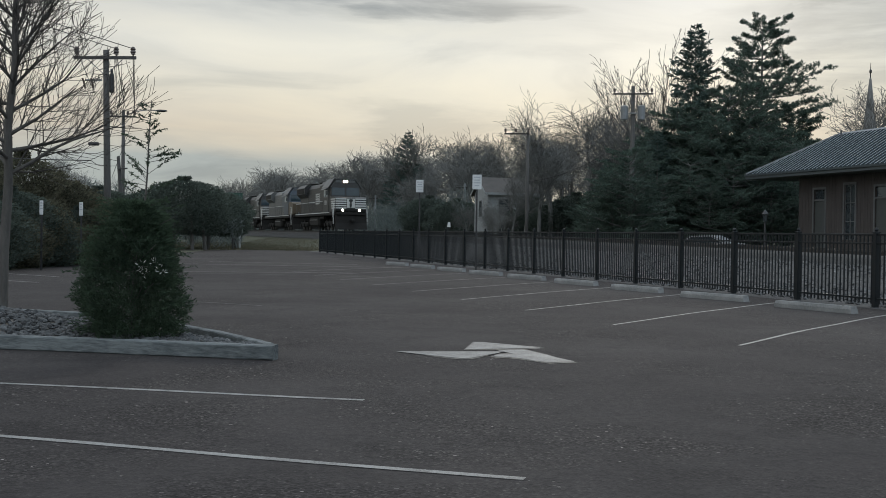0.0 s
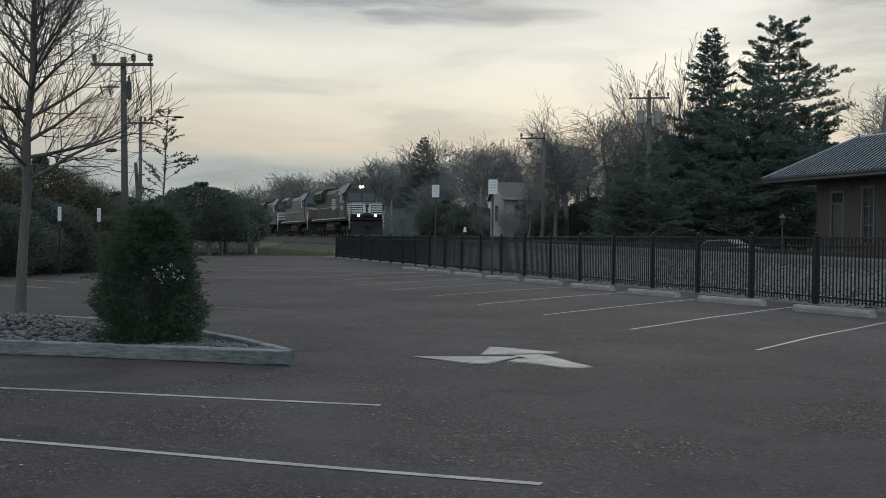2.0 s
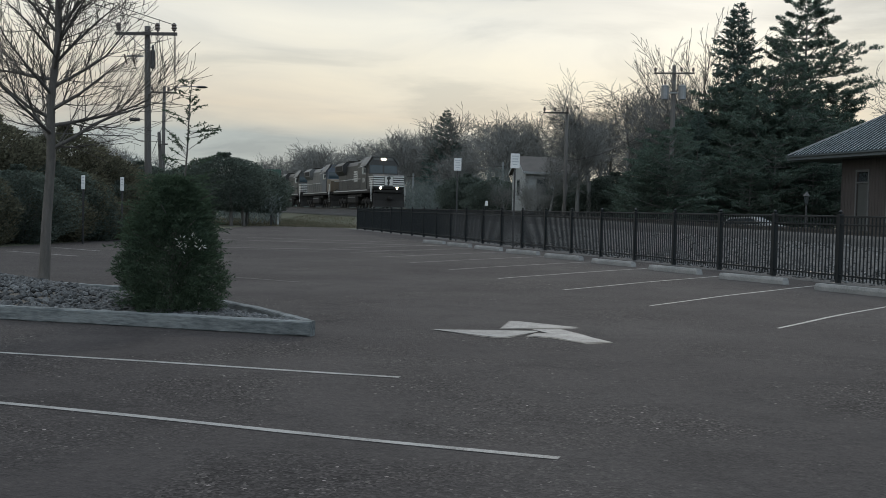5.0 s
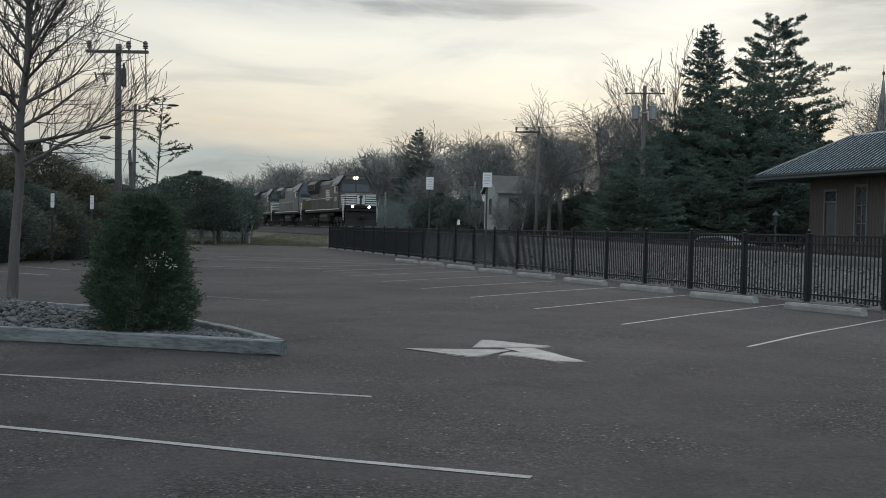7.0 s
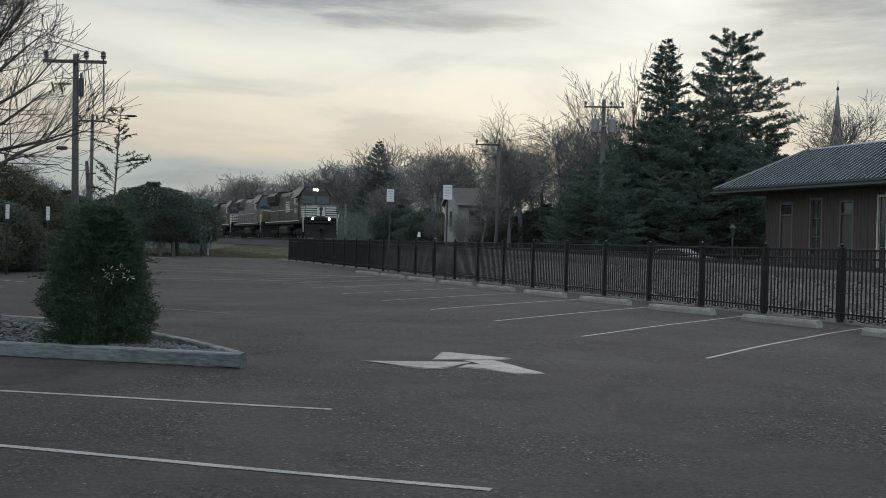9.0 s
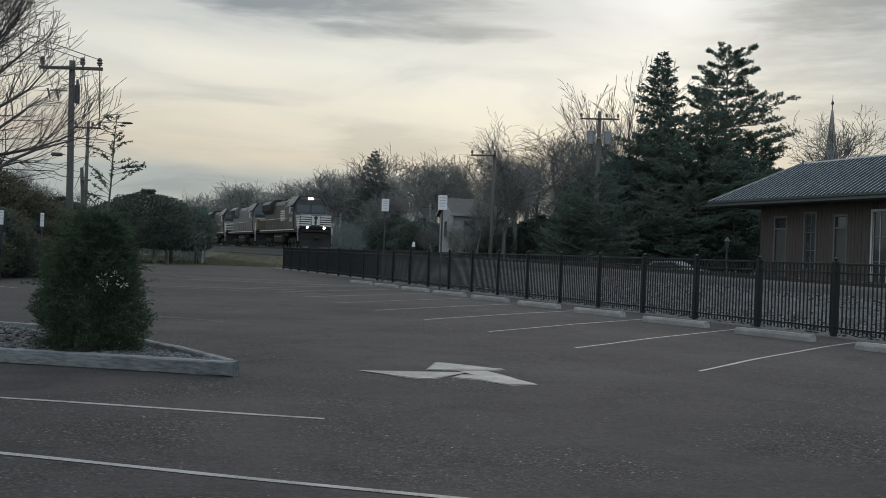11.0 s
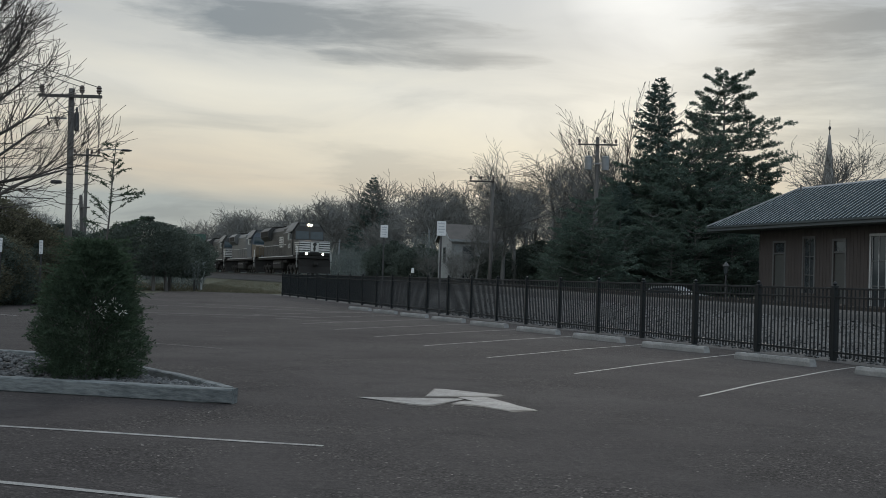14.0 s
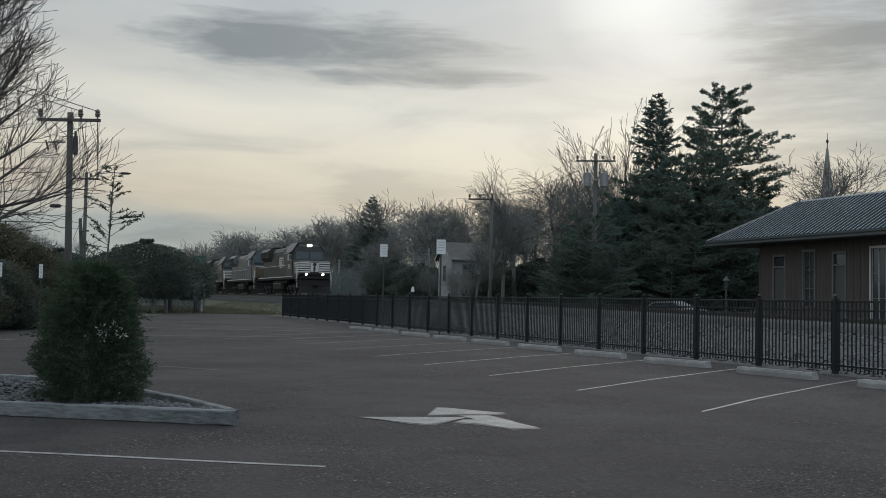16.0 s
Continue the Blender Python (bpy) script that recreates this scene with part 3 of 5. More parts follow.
def shrub(seed, rx, ry, height, n, size, material, label, stems=5, z0=0.15, shape=None, name="shrub", slim=0.5):
    rng = random.Random(seed)
    ob = thing(name, label, "shrub")
    m = M()
    for _ in range(stems):
        a = rng.uniform(0, 6.28)
        m.tube((0.1 * rx * math.cos(a), 0.1 * ry * math.sin(a), -0.05), (0.5 * rx * math.cos(a), 0.5 * ry * math.sin(a), height * 0.7), 0.02 * height / 2 + 0.01, 0.006, 5)
    part("stems", m, BARK, ob)
    shape = shape or (lambda h: max(0.0, 1 - (2 * h - 0.85) ** 2) ** 0.5 * 0.9 + 0.1)
    part("foliage", leaves(rng, n, lumpy(rng, rx, ry, z0, height, shape, seed), size, slim), material, ob)
    return ob


# planting island
island = thing("planting_island", "timber-edged planting island filled with grey river stones", "planting bed")
edge = [(-1.69, 11.04), (-2.04, 11.68), (-2.72, 12.75), (-3.5, 13.75), (-5.0, 15.2), (-7.5, 16.3), (-10.5, 16.8), (-10.5, 12.98)]
m = M()
m.prism([(-2.0, 11.28), (-2.25, 11.75), (-2.95, 12.8), (-3.7, 13.75), (-5.1, 15.05), (-7.5, 16.1), (-10.3, 16.6), (-10.3, 13.12)], 0.004, 0.10, "z")
part("soil", m, MULCH, island)


def timber(a, b, h=0.15, w=0.15, seed=0):
    a, b = Vector((*a, 0)), Vector((*b, 0))
    d = b - a
    t = Matrix.Translation(a) @ Matrix.Rotation(math.atan2(d.y, d.x), 4, "Z")
    bm = bmesh.new()
    n = max(2, int(d.length / 0.12))
    rng = random.Random(seed)
    rings = []
    for i in range(n + 1):
        x = d.length * i / n
        c = 0.012
        ring = [(c, 0), (w - c, 0), (w, c), (w, h - c), (w - c, h), (c, h), (0, h - c), (0, c)]
        rings.append([bm.verts.new((x, p + rng.gauss(0, 0.0022), q + (rng.gauss(0, 0.0022) if q > 0 else 0))) for p, q in ring])
    for r0, r1 in zip(rings, rings[1:]):
        for i in range(8):
            bm.faces.new((r0[i], r1[i], r1[(i + 1) % 8], r0[(i + 1) % 8]))
    bm.faces.new(rings[0])
    bm.faces.new(rings[-1][::-1])
    bmesh.ops.recalc_face_normals(bm, faces=bm.faces[:])
    me = bpy.data.meshes.new("timber")
    bm.to_mesh(me)
    bm.free()
    me.materials.append(TIMBER)
    return part("timber", me, None, island, at=t)


timber((-5.5, 11.885), (-1.72, 11.047), seed=1)
timber((-7.94, 12.425), (-5.505, 11.886), seed=3)
timber((-10.4, 12.97), (-7.945, 12.426), seed=4)
back = edge[:7]
for i, (a, b) in enumerate(zip(back, back[1:])):
    timber(b if i else (-2.04, 11.68), a if i else (-1.86, 11.34), 0.14, 0.12, 10 + i)

rng = random.Random(11)
stone_kinds = []
for i in range(10):
    v, f = rock(rng, 1.0)
    stone_kinds.append((M().add(v, f).mesh("stone", STONE), v, f))
rest = M()
made = 0
ax, ay = Vector((-1.69, 11.04)), Vector((-10.5, 12.98))
fd = (ay - ax).normalized()
fnorm = Vector((-fd.y, fd.x))
if fnorm.y < 0:
    fnorm = -fnorm
for i in range(4600):
    t = rng.random() ** 1.15 * 8.6 + 0.25
    deep = min(4.2, 0.35 + 0.62 * t) if t < 6 else 4.2
    w = 0.16 + rng.random() * (deep - 0.3)
    p = ax + fd * t + fnorm * w
    mound = 0.075 + 0.16 * min(1, max(0, (t - 0.6) / 3.5)) * min(1, w / 0.9) * min(1, max(0.25, (deep - w) / 1.0))
    size = rng.uniform(0.026, 0.062)
    mm = pose(p.x, p.y, mound + rng.uniform(0.0, 0.035), rng.uniform(-35, 35), rng.uniform(-35, 35), rng.uniform(0, 360)) @ Matrix.Scale(size, 4)
    me, v, f = stone_kinds[rng.randrange(10)]
    if w < 1.1 and 0.3 < t < 4.6 and made < 300:
        part("stone", me, None, island, at=mm)
        made += 1
    else:
        rest.add([mm @ q for q in v], f)
ob = part("stone_fill", rest, STONE, island)
ob["kind"] = "stuff"
m = M()
m.add([(ax.x + fd.x * t + fnorm.x * w, ax.y + fd.y * t + fnorm.y * w, 0.03 + 0.05 + 0.16 * min(1, max(0, (t - 0.6) / 3.5)) * min(1, w / 0.9) * min(1, max(0.2, (min(4.2, 0.35 + 0.62 * t) - w) / 1.0)))
       for t in [0.2 + 0.3 * i for i in range(29)] for w in [0.14 + (min(4.1, 0.33 + 0.60 * t) - 0.14) * j / 8 for j in range(9)]],
      [(i * 9 + j, i * 9 + j + 1, i * 9 + j + 10, i * 9 + j + 9) for i in range(28) for j in range(8)])
part("stone_bed", m, MULCH, island)

# the cedar in the island, with a tall thin leader
sx, sy = -3.46, 12.15
rng = random.Random(21)
cedar = thing("cedar_shrub", "dense dark green cedar shrub with a thin feathery leader", "shrub", at=(sx, sy, 0.12))
m = M()
m.tube((0, 0, -0.1), (0.05, 0, 1.4), 0.035, 0.02, 7)
for _ in range(26):
    a, h = rng.uniform(0, 6.28), rng.uniform(0.1, 1.2)
    m.tube((0.01, 0, h), (0.5 * math.cos(a), 0.5 * math.sin(a), h + 0.25), 0.012, 0.004, 4, False)
part("trunk", m, BARK, cedar)
shape = lambda h: 0.84 + 0.16 * math.sin(h / 0.36 * math.pi * 0.55) if h < 0.36 else max(0.2, 1.0 - 0.68 * ((h - 0.36) / 0.64) ** 1.2)
part("foliage", leaves(rng, 46000, lumpy(rng, 0.58, 0.56, 0.0, 1.5, shape, 3), 0.042, 0.30, 0.35), CEDAR, cedar, "flat feathery evergreen sprays")
frond = []
for _ in range(420):
    h, a = rng.random() ** 0.9, rng.uniform(0, 6.28)
    w = shape(h) * 0.58
    p = Vector((math.cos(a) * w * 0.75, math.sin(a) * w * 0.75, 1.5 * h))
    d = Vector((math.cos(a), math.sin(a), rng.uniform(-0.15, 0.75))).normalized()
    ln = rng.uniform(0.16, 0.33)
    for j in range(34):
        u = rng.uniform(0.1, 1.0)
        side = d.cross(Vector((0, 0, 1))) * rng.uniform(-1, 1) * 0.07 * (1.15 - u)
        frond.append((p + d * ln * u + side + Vector((0, 0, -0.06 * u * u)), (d + side * 9).normalized()))
it = iter(frond)
part("fronds", leaves(rng, len(frond), lambda: next(it), 0.040, 0.22, -0.05), CEDAR, cedar, "fanned sprays at the rim")
# four clusters of pale leaves imitate the sunlit glints in the crown
glints = []
for px, pz in ((0.24, 0.79), (0.37, 0.83), (0.44, 0.74), (0.27, 0.73)):
    c = Vector((px, -0.46 + 0.3 * abs(px - 0.3), pz))
    for _ in range(15):
        o = Vector((rng.gauss(0, 1), -0.5, rng.gauss(0, 0.8))).normalized()
        glints.append((c + o * rng.uniform(0.0, 0.06), o))
it = iter(glints)
part("glint_sprays", leaves(rng, len(glints), lambda: next(it), 0.040, 0.3, 0.0), GLINT, cedar, "pale sprays painted as sunlit glints among the green")
m = M()
lead = [Vector((0.12, 0, 1.3)), Vector((0.15, 0.02, 1.8)), Vector((0.17, 0.0, 2.2)), Vector((0.19, 0.02, 2.62))]
for a, b, r in zip(lead, lead[1:], (0.014, 0.010, 0.006)):
    m.tube(a, b, r, r * 0.7, 5, False)
sprays = []
for k in range(44):
    h = 1.35 + 1.22 * (k / 44) ** 0.95
    t = (h - 1.3) / 1.32
    a = rng.uniform(0, 6.28)
    ln = (0.52 * (1 - t) ** 0.9 + 0.07) * rng.uniform(0.6, 1.15)
    p = Vector((0.12 + 0.06 * t, 0.01, h))
    d = Vector((math.cos(a), math.sin(a) * 0.7, rng.uniform(0.1, 0.6))).normalized()
    q = p + d * ln
    m.tube(p, q, 0.004, 0.0018, 3, False)
    for j in range(int(18 + 52 * ln / 0.4)):
        u = rng.uniform(0.3, 1.0)
        sprays.append((p.lerp(q, u), (d + Vector((rng.gauss(0, 0.35), rng.gauss(0, 0.35), -0.1))).normalized()))
part("leader_stem", m, BARK, cedar)
it = iter(sprays)
part("leader_foliage", leaves(rng, len(sprays), lambda: next(it), 0.036, 0.28, -0.1), CEDAR, cedar)

# young street tree in the island
rng = random.Random(33)
pear = thing("ornamental_tree", "bare young ornamental tree with upswept grey branches", "tree", at=pose(-6.0, 14.85, 0.08, 0, 0.4, 0))
wood, twigs = M(), M()
trunk_pts = [(0, 0, 0), (0.02, 0, 0.9), (0.06, 0.02, 1.8), (0.05, 0.0, 2.6), (0.12, 0.02, 3.4), (0.12, 0, 4.2), (0.2, 0, 5.0), (0.22, 0.03, 6.0)]
radii = [0.085, 0.068, 0.062, 0.055, 0.045, 0.034, 0.022, 0.01]
for a, b, r0, r1 in zip(trunk_pts, trunk_pts[1:], radii, radii[1:]):
    wood.tube(a, b, r0, r1, 9, False)
wood.tube((0, 0, -0.1), (0, 0, 0.12), 0.12, 0.083, 9, False)
for k in range(34):
    h = 1.95 + 3.6 * k / 34
    i = max(j for j in range(7) if trunk_pts[j][2] <= h)
    f = (h - trunk_pts[i][2]) / (trunk_pts[i + 1][2] - trunk_pts[i][2])
    p = Vector(trunk_pts[i]).lerp(Vector(trunk_pts[i + 1]), f)
    a = k * 2.4 + rng.uniform(-0.4, 0.4)
    rise = rng.uniform(0.0, 0.55) if h < 3 else rng.uniform(0.5, 1.1)
    d = Vector((math.cos(a), math.sin(a), rise)).normalized()
    ln = (1.75 if h < 3.4 else 1.55) * rng.uniform(0.7, 1.05) * (1 - 0.45 * k / 34)
    grow(rng, p, d, ln * 0.94, 0.030 - 0.012 * k / 34, 1, 3, wood, twigs, (0, 2, 2, 2), (0.35, 0.8), 0.0038, 0.095, 6, 0.125, (0.45, 0.7))
part("trunk", wood, BARK, pear, smooth=True)
part("crown", twigs, BARK, pear, "leafless upswept twigs")

# hedgerow along the lot's edge
hedges = [shrub(40 + i, 2.0, 1.8, 3.4, 20000, 0.11, (HEDGE, DARK_LEAF, HEDGE)[i], "overgrown olive and brown hedgerow shrub", 8, 0.0) for i in range(3)]
rng = random.Random(50)
spots = []
for k in range(19):
    b = -27 + 9.6 * k / 18
    d = 33.5 + 9.5 * k / 18 + rng.uniform(-0.6, 1.2) + (4 if k % 3 == 2 else 0)
    spots.append((b, d, rng.uniform(0.72, 1.08)))
for k, (b, d, s) in enumerate(spots):
    x, y = out_at(b, d)
    mm = scaled(x, y, -0.05, rng.uniform(0, 360), s, s * rng.uniform(0.8, 1.12))
    if k < 3:
        hedges[k].matrix_basis = mm
    else:
        copy_thing(hedges[k % 3], mm)
# rounded dark shrub trees past the lot
big = shrub(61, 3.3, 3.0, 4.9, 24000, 0.17, DARK_LEAF, "large dark rounded evergreen shrub on thin trunks", 0, 1.0)
for x, y in ((0.9, -1.3), (1.6, -0.6), (-0.8, 0.3), (-1.7, -0.4)):
    part("trunk", M().tube((x, y, -0.1), (x * 0.8, y * 0.7, 2.6), 0.13, 0.08, 7), BARK, big)

x, y = out_at(-13.4, 76)
big.matrix_basis = scaled(x, y, 0, 0, 1.0)
for b, d, s, r in ((-15.3, 80, 0.84, 130), (-11.7, 84, 0.9, 60), (-17.6, 70, 0.8, 200), (4.9, 100, 0.95, 20), (5.9, 97, 0.9, 100), (6.8, 99, 1.05, 220), (0.6, 112, 1.0, 300), (-0.8, 118, 1.1, 70)):
    x, y = out_at(b, d)
    copy_thing(big, scaled(x, y, 0, r, s))

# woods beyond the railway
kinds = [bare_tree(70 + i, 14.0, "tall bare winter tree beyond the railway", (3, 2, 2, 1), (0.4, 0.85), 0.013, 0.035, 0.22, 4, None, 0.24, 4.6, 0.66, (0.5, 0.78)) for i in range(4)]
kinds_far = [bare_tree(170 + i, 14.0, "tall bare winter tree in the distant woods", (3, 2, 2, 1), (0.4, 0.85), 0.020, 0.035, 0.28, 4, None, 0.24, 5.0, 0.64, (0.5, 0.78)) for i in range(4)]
for i, ob in enumerate(kinds_far):
    p = rail_xy(120 + 46 * i, 32 + 3 * i)
    ob.matrix_basis = scaled(p.x, p.y, 0.0, 70 * i, 1.0)
rng = random.Random(80)
k = 0
rows = []
for s in range(48, 330, 9):
    rows.append((s + rng.uniform(-3, 3), 27 + rng.uniform(-4, 6), (0.66 if s < 95 else 0.84 if s < 130 else 1.10) * rng.uniform(0.8, 1.08)))
    if rng.random() < 0.7:
        rows.append((s + rng.uniform(-3, 3), 42 + rng.uniform(-4, 10), (0.74 if s < 95 else 0.94 if s < 130 else 1.20) * rng.uniform(0.85, 1.08)))
for s, n, size in rows:
    p = rail_xy(s, n)
    if p.x / p.y > 0.15 and p.y < 125 or p.x > 3 and p.y < 112 and p.x / p.y < 0.07:
        continue
    mm = scaled(p.x, p.y, 0.0, rng.uniform(0, 360), size if k >= 4 else 1.0)
    if k < 4:
        p = rail_xy(150 + 30 * k, 48)
        mm = scaled(p.x, p.y, 0.0, 80 * k, 1.0)
    if k < 4:
        kinds[k].matrix_basis = mm
    else:
        copy_thing((kinds_far if s > 95 else kinds)[k % 4], mm)
    k += 1
for b, d, s in ((-23.5, 62, 0.5), (-21.5, 58, 0.46), (-20, 66, 0.5), (-18.4, 72, 0.48), (-24.5, 50, 0.5), (-16.5, 92, 0.5), (-14.3, 110, 0.5), (-12.9, 120, 0.52), (-11.6, 130, 0.5), (-22.3, 48, 0.42), (-19.1, 55, 0.38), (-12.2, 95, 0.45),
                (8.8, 96, 0.95), (10.2, 104, 1.0), (7.4, 101, 0.9), (6.0, 108, 0.95), (5.3, 106, 0.86), (9.6, 110, 1.0), (8.1, 109, 1.02), (6.7, 113, 0.95), (24.4, 142, 0.95), (18.9, 135, 0.92), (2.3, 97, 0.34), (2.7, 94, 0.42), (3.5, 93, 0.62), (4.2, 92, 0.78), (4.9, 93, 0.85), (5.5, 95, 0.9), (2.4, 92, 0.3), (3.0, 91, 0.36), (3.1, 96, 0.3), (4.6, 99, 0.42), (1.2, 100, 0.4)):
    x, y = out_at(b, d)
    copy_thing(kinds[k % 4], scaled(x, y, 0.0, rng.uniform(0, 360), s * (0.78 if b < 5 else 1.0 if b < 19 else 0.95)))
    k += 1
# round-headed tree beyond the depot
round_tree = bare_tree(93, 18.0, "broad round-headed bare tree behind the depot roof", (3, 2, 2, 1), (0.4, 0.9), 0.020, 0.035, 0.3, 4, None, 0.40, 5.0, 0.66, (0.5, 0.8))
x, y = out_at(21.1, 125)
round_tree.matrix_basis = scaled(x, y, 0.0, 20, 1.0)


def vase_tree(seed, height, stems, label):
    """Several bare stems that part near the ground and spread as they rise."""
    rng = random.Random(seed)
    tree = thing("bare_tree", label, "tree")
    wood, twigs = M(), M()
    wood.tube((0, 0, -0.3), (0, 0, 0.9), 0.42, 0.34, 8, False)
    for k in range(stems):
        a = 6.28 * k / stems + rng.uniform(-0.4, 0.4)
        d = Vector((math.cos(a), math.sin(a), rng.uniform(2.4, 4.5))).normalized()
        grow(rng, Vector((0.15 * math.cos(a), 0.15 * math.sin(a), 0.8)), d, height * rng.uniform(0.9, 1.0), 0.18, 1, 4, wood, twigs, (0, 2, 2, 1), (0.3, 0.65), 0.022, 0.02, 6, 0.07, (0.34, 0.52))
    k = height / np.quantile([q[2] for q in twigs.v], 0.999)
    for mm in (wood, twigs):
        mm.v = [(a * k, b * k, c * k) for a, b, c in mm.v]
    part("trunk", wood, BARK, tree, smooth=True)
    part("crown", twigs, BARK, tree, "leafless rising twigs")
    return tree


tall = vase_tree(96, 18.8, 12, "tall many-stemmed bare tree beside the evergreens")
x, y = out_at(11.2, 98)
tall.matrix_basis = scaled(x, y, 0.0, 40, 1.0)

rng = random.Random(95)


def brush_spot():
    s = 44 + 296 * rng.random() ** 1.5
    n = (20 if s > 84 else 36) + abs(rng.gauss(0, 9))
    p = rail_xy(s, n)
    if 1.2 < math.degrees(math.atan2(p.x, p.y)) < 4.9 and p.y < 112:
        p = rail_xy(s + 60, n + 12)
    h = (3.6 + 3.4 * noise.noise(Vector((s * 0.05, n * 0.07, 0))) + 2.0 * noise.noise(Vector((s * 0.21, n * 0.2, 4))) + n * 0.08)
    return Vector((p.x, p.y, max(1.5, h) * rng.random())), Vector((rng.gauss(0, 1), rng.gauss(0, 1), 0.8))


tagged(part("undergrowth", leaves(rng, 200000, brush_spot, 0.6, 0.075, 0.6), BRUSH_HAZED), "dense dark winter undergrowth at the foot of trees", "undergrowth", kind="stuff")


def brush_left():
    b, d = rng.uniform(-28, -10.5), rng.uniform(78, 150)
    x, y = out_at(b, d)
    h = 3.4 + 2.2 * noise.noise(Vector((b * 0.6, d * 0.03, 9)))
    return Vector((x, y, max(1.0, h) * rng.random() ** 0.8)), Vector((rng.gauss(0, 1), rng.gauss(0, 1), 0.8))


tagged(part("undergrowth", leaves(rng, 60000, brush_left, 0.55, 0.09, 0.6), BRUSH_HAZED), "brown winter thicket behind the lot", "undergrowth", kind="stuff")


def tuft_spot():
    b, d = rng.uniform(-14.5, -5.0), rng.uniform(77, 128)
    x, y = out_at(b, d)
    n = (x - F1.x) * N.x + (y - F1.y) * N.y
    if n > 5.2:
        return tuft_spot()
    s = (x - F1.x) * U.x + (y - F1.y) * U.y
    return Vector((x, y, bed_height(n) * grade(s) - 0.01)), Vector((0, 0, 1))


TUFT = mat("grass_blades", (0.105, 0.088, 0.062), 0.95, 0, (0.050, 0.056, 0.034), 0.12, 1.5, island=0.4, spec=0.1)
tagged(part("grass", leaves(rng, 26000, tuft_spot, 0.11, 0.25, 0.35), TUFT), "rough patchy winter grass beyond the lot", "grass", kind="stuff")


# evergreens
def curved(p, d, ln, rise, n):
    """Points along a limb that sets out level and turns upward."""
    return [p + d * ln * u + Vector((0, 0, rise * ln * u ** 1.8)) for u in [i / n for i in range(n + 1)]]


def along(pts, u):
    k = min(len(pts) - 2, int(u * (len(pts) - 1)))
    return pts[k].lerp(pts[k + 1], u * (len(pts) - 1) - k)


def pine_tree(seed, height, reach, lop, label):
    """A white pine: level limbs in open tiers, each with rounded tufts of long needles on its outer part."""
    rng = random.Random(seed)
    ob = thing("pine_tree", label, "tree")
    wood, m = M(), M()
    lean = rng.uniform(-0.02, 0.02)
    wood.tube((0, 0, -0.3), (lean * height, 0, height * 0.95), height * 0.016, 0.04, 8, False)

    def tuft(c, d, size):
        for _ in range(15):
            o = (d * 0.5 + Vector((rng.gauss(0, 0.75), rng.gauss(0, 0.75), rng.gauss(0.30, 0.6)))).normalized()
            w = o.cross(Vector((rng.gauss(0, 1), rng.gauss(0, 1), rng.gauss(0, 1)))).normalized()
            k = size * rng.uniform(0.7, 1.25)
            m.add([c, c + o * k * 0.55 + w * k * 0.11, c + o * k, c + o * k * 0.5 - w * k * 0.11], [(0, 1, 2, 3)])
    whorls = int(height * 1.15)
    for w in range(whorls):
        t = 0.10 + 0.86 * (w + rng.uniform(-0.15, 0.15)) / (whorls - 1)
        t = max(0.08, min(0.96, t))
        half = reach * (1.0 if t < 0.45 else 1 - 0.58 * ((t - 0.45) / 0.55) ** 1.8)
        for j in range(6 if t < 0.8 else 5):
            a = 6.283 * (j + rng.uniform(-0.3, 0.3)) / 6 + w * 1.1
            lump = 0.84 + 0.9 * noise.noise(Vector((math.cos(a) * 0.9, math.sin(a) * 0.9, t * 5.5 + seed)))
            lump = max(0.42, min(1.08 if t < 0.8 else 0.86, lump))
            ln = max(0.7, half * lump * rng.uniform(0.75, 1.1) * (1 + lop * math.cos(a)))
            d = Vector((math.cos(a), math.sin(a), rng.uniform(-0.06, 0.12) + 0.35 * max(0, t - 0.75) * 4)).normalized()
            pts = curved(Vector((lean * height * t, 0, height * t)), d, ln, rng.uniform(0.10, 0.34), 5)
            for k, (q0, q1) in enumerate(zip(pts, pts[1:])):
                wood.tube(q0, q1, 0.022 + 0.013 * ln * (1 - k / 5), 0.022 + 0.013 * ln * (1 - (k + 1) / 5), 4, False)
            side = Vector((-d.y, d.x, 0)).normalized()
            for b in range(int(ln * 4.2) + 4):
                u = rng.uniform(0.16, 1.0) ** 0.8
                c = along(pts, u)
                o = (side * rng.choice((-1, 1)) * rng.uniform(0.35, 1.0) + d * rng.uniform(0.4, 1.0) + Vector((0, 0, rng.uniform(0.05, 0.5)))).normalized()
                far = (0.27 + 0.34 * (1.1 - u)) * min(ln, 3.8) * rng.uniform(0.5, 1.0)
                wood.tube(c, c + o * far, 0.014, 0.008, 3, False)
                for v in (0.45, 0.75, 1.0):
                    tuft(c + o * far * v + Vector((0, 0, rng.uniform(-0.05, 0.1))), o, 0.25)
            tuft(pts[-1], d, 0.32)
    part("trunk", wood, BARK_HAZED, ob)
    part("crown", m, NEEDLES, ob, "rounded tufts of long needles in tiers")
    return ob


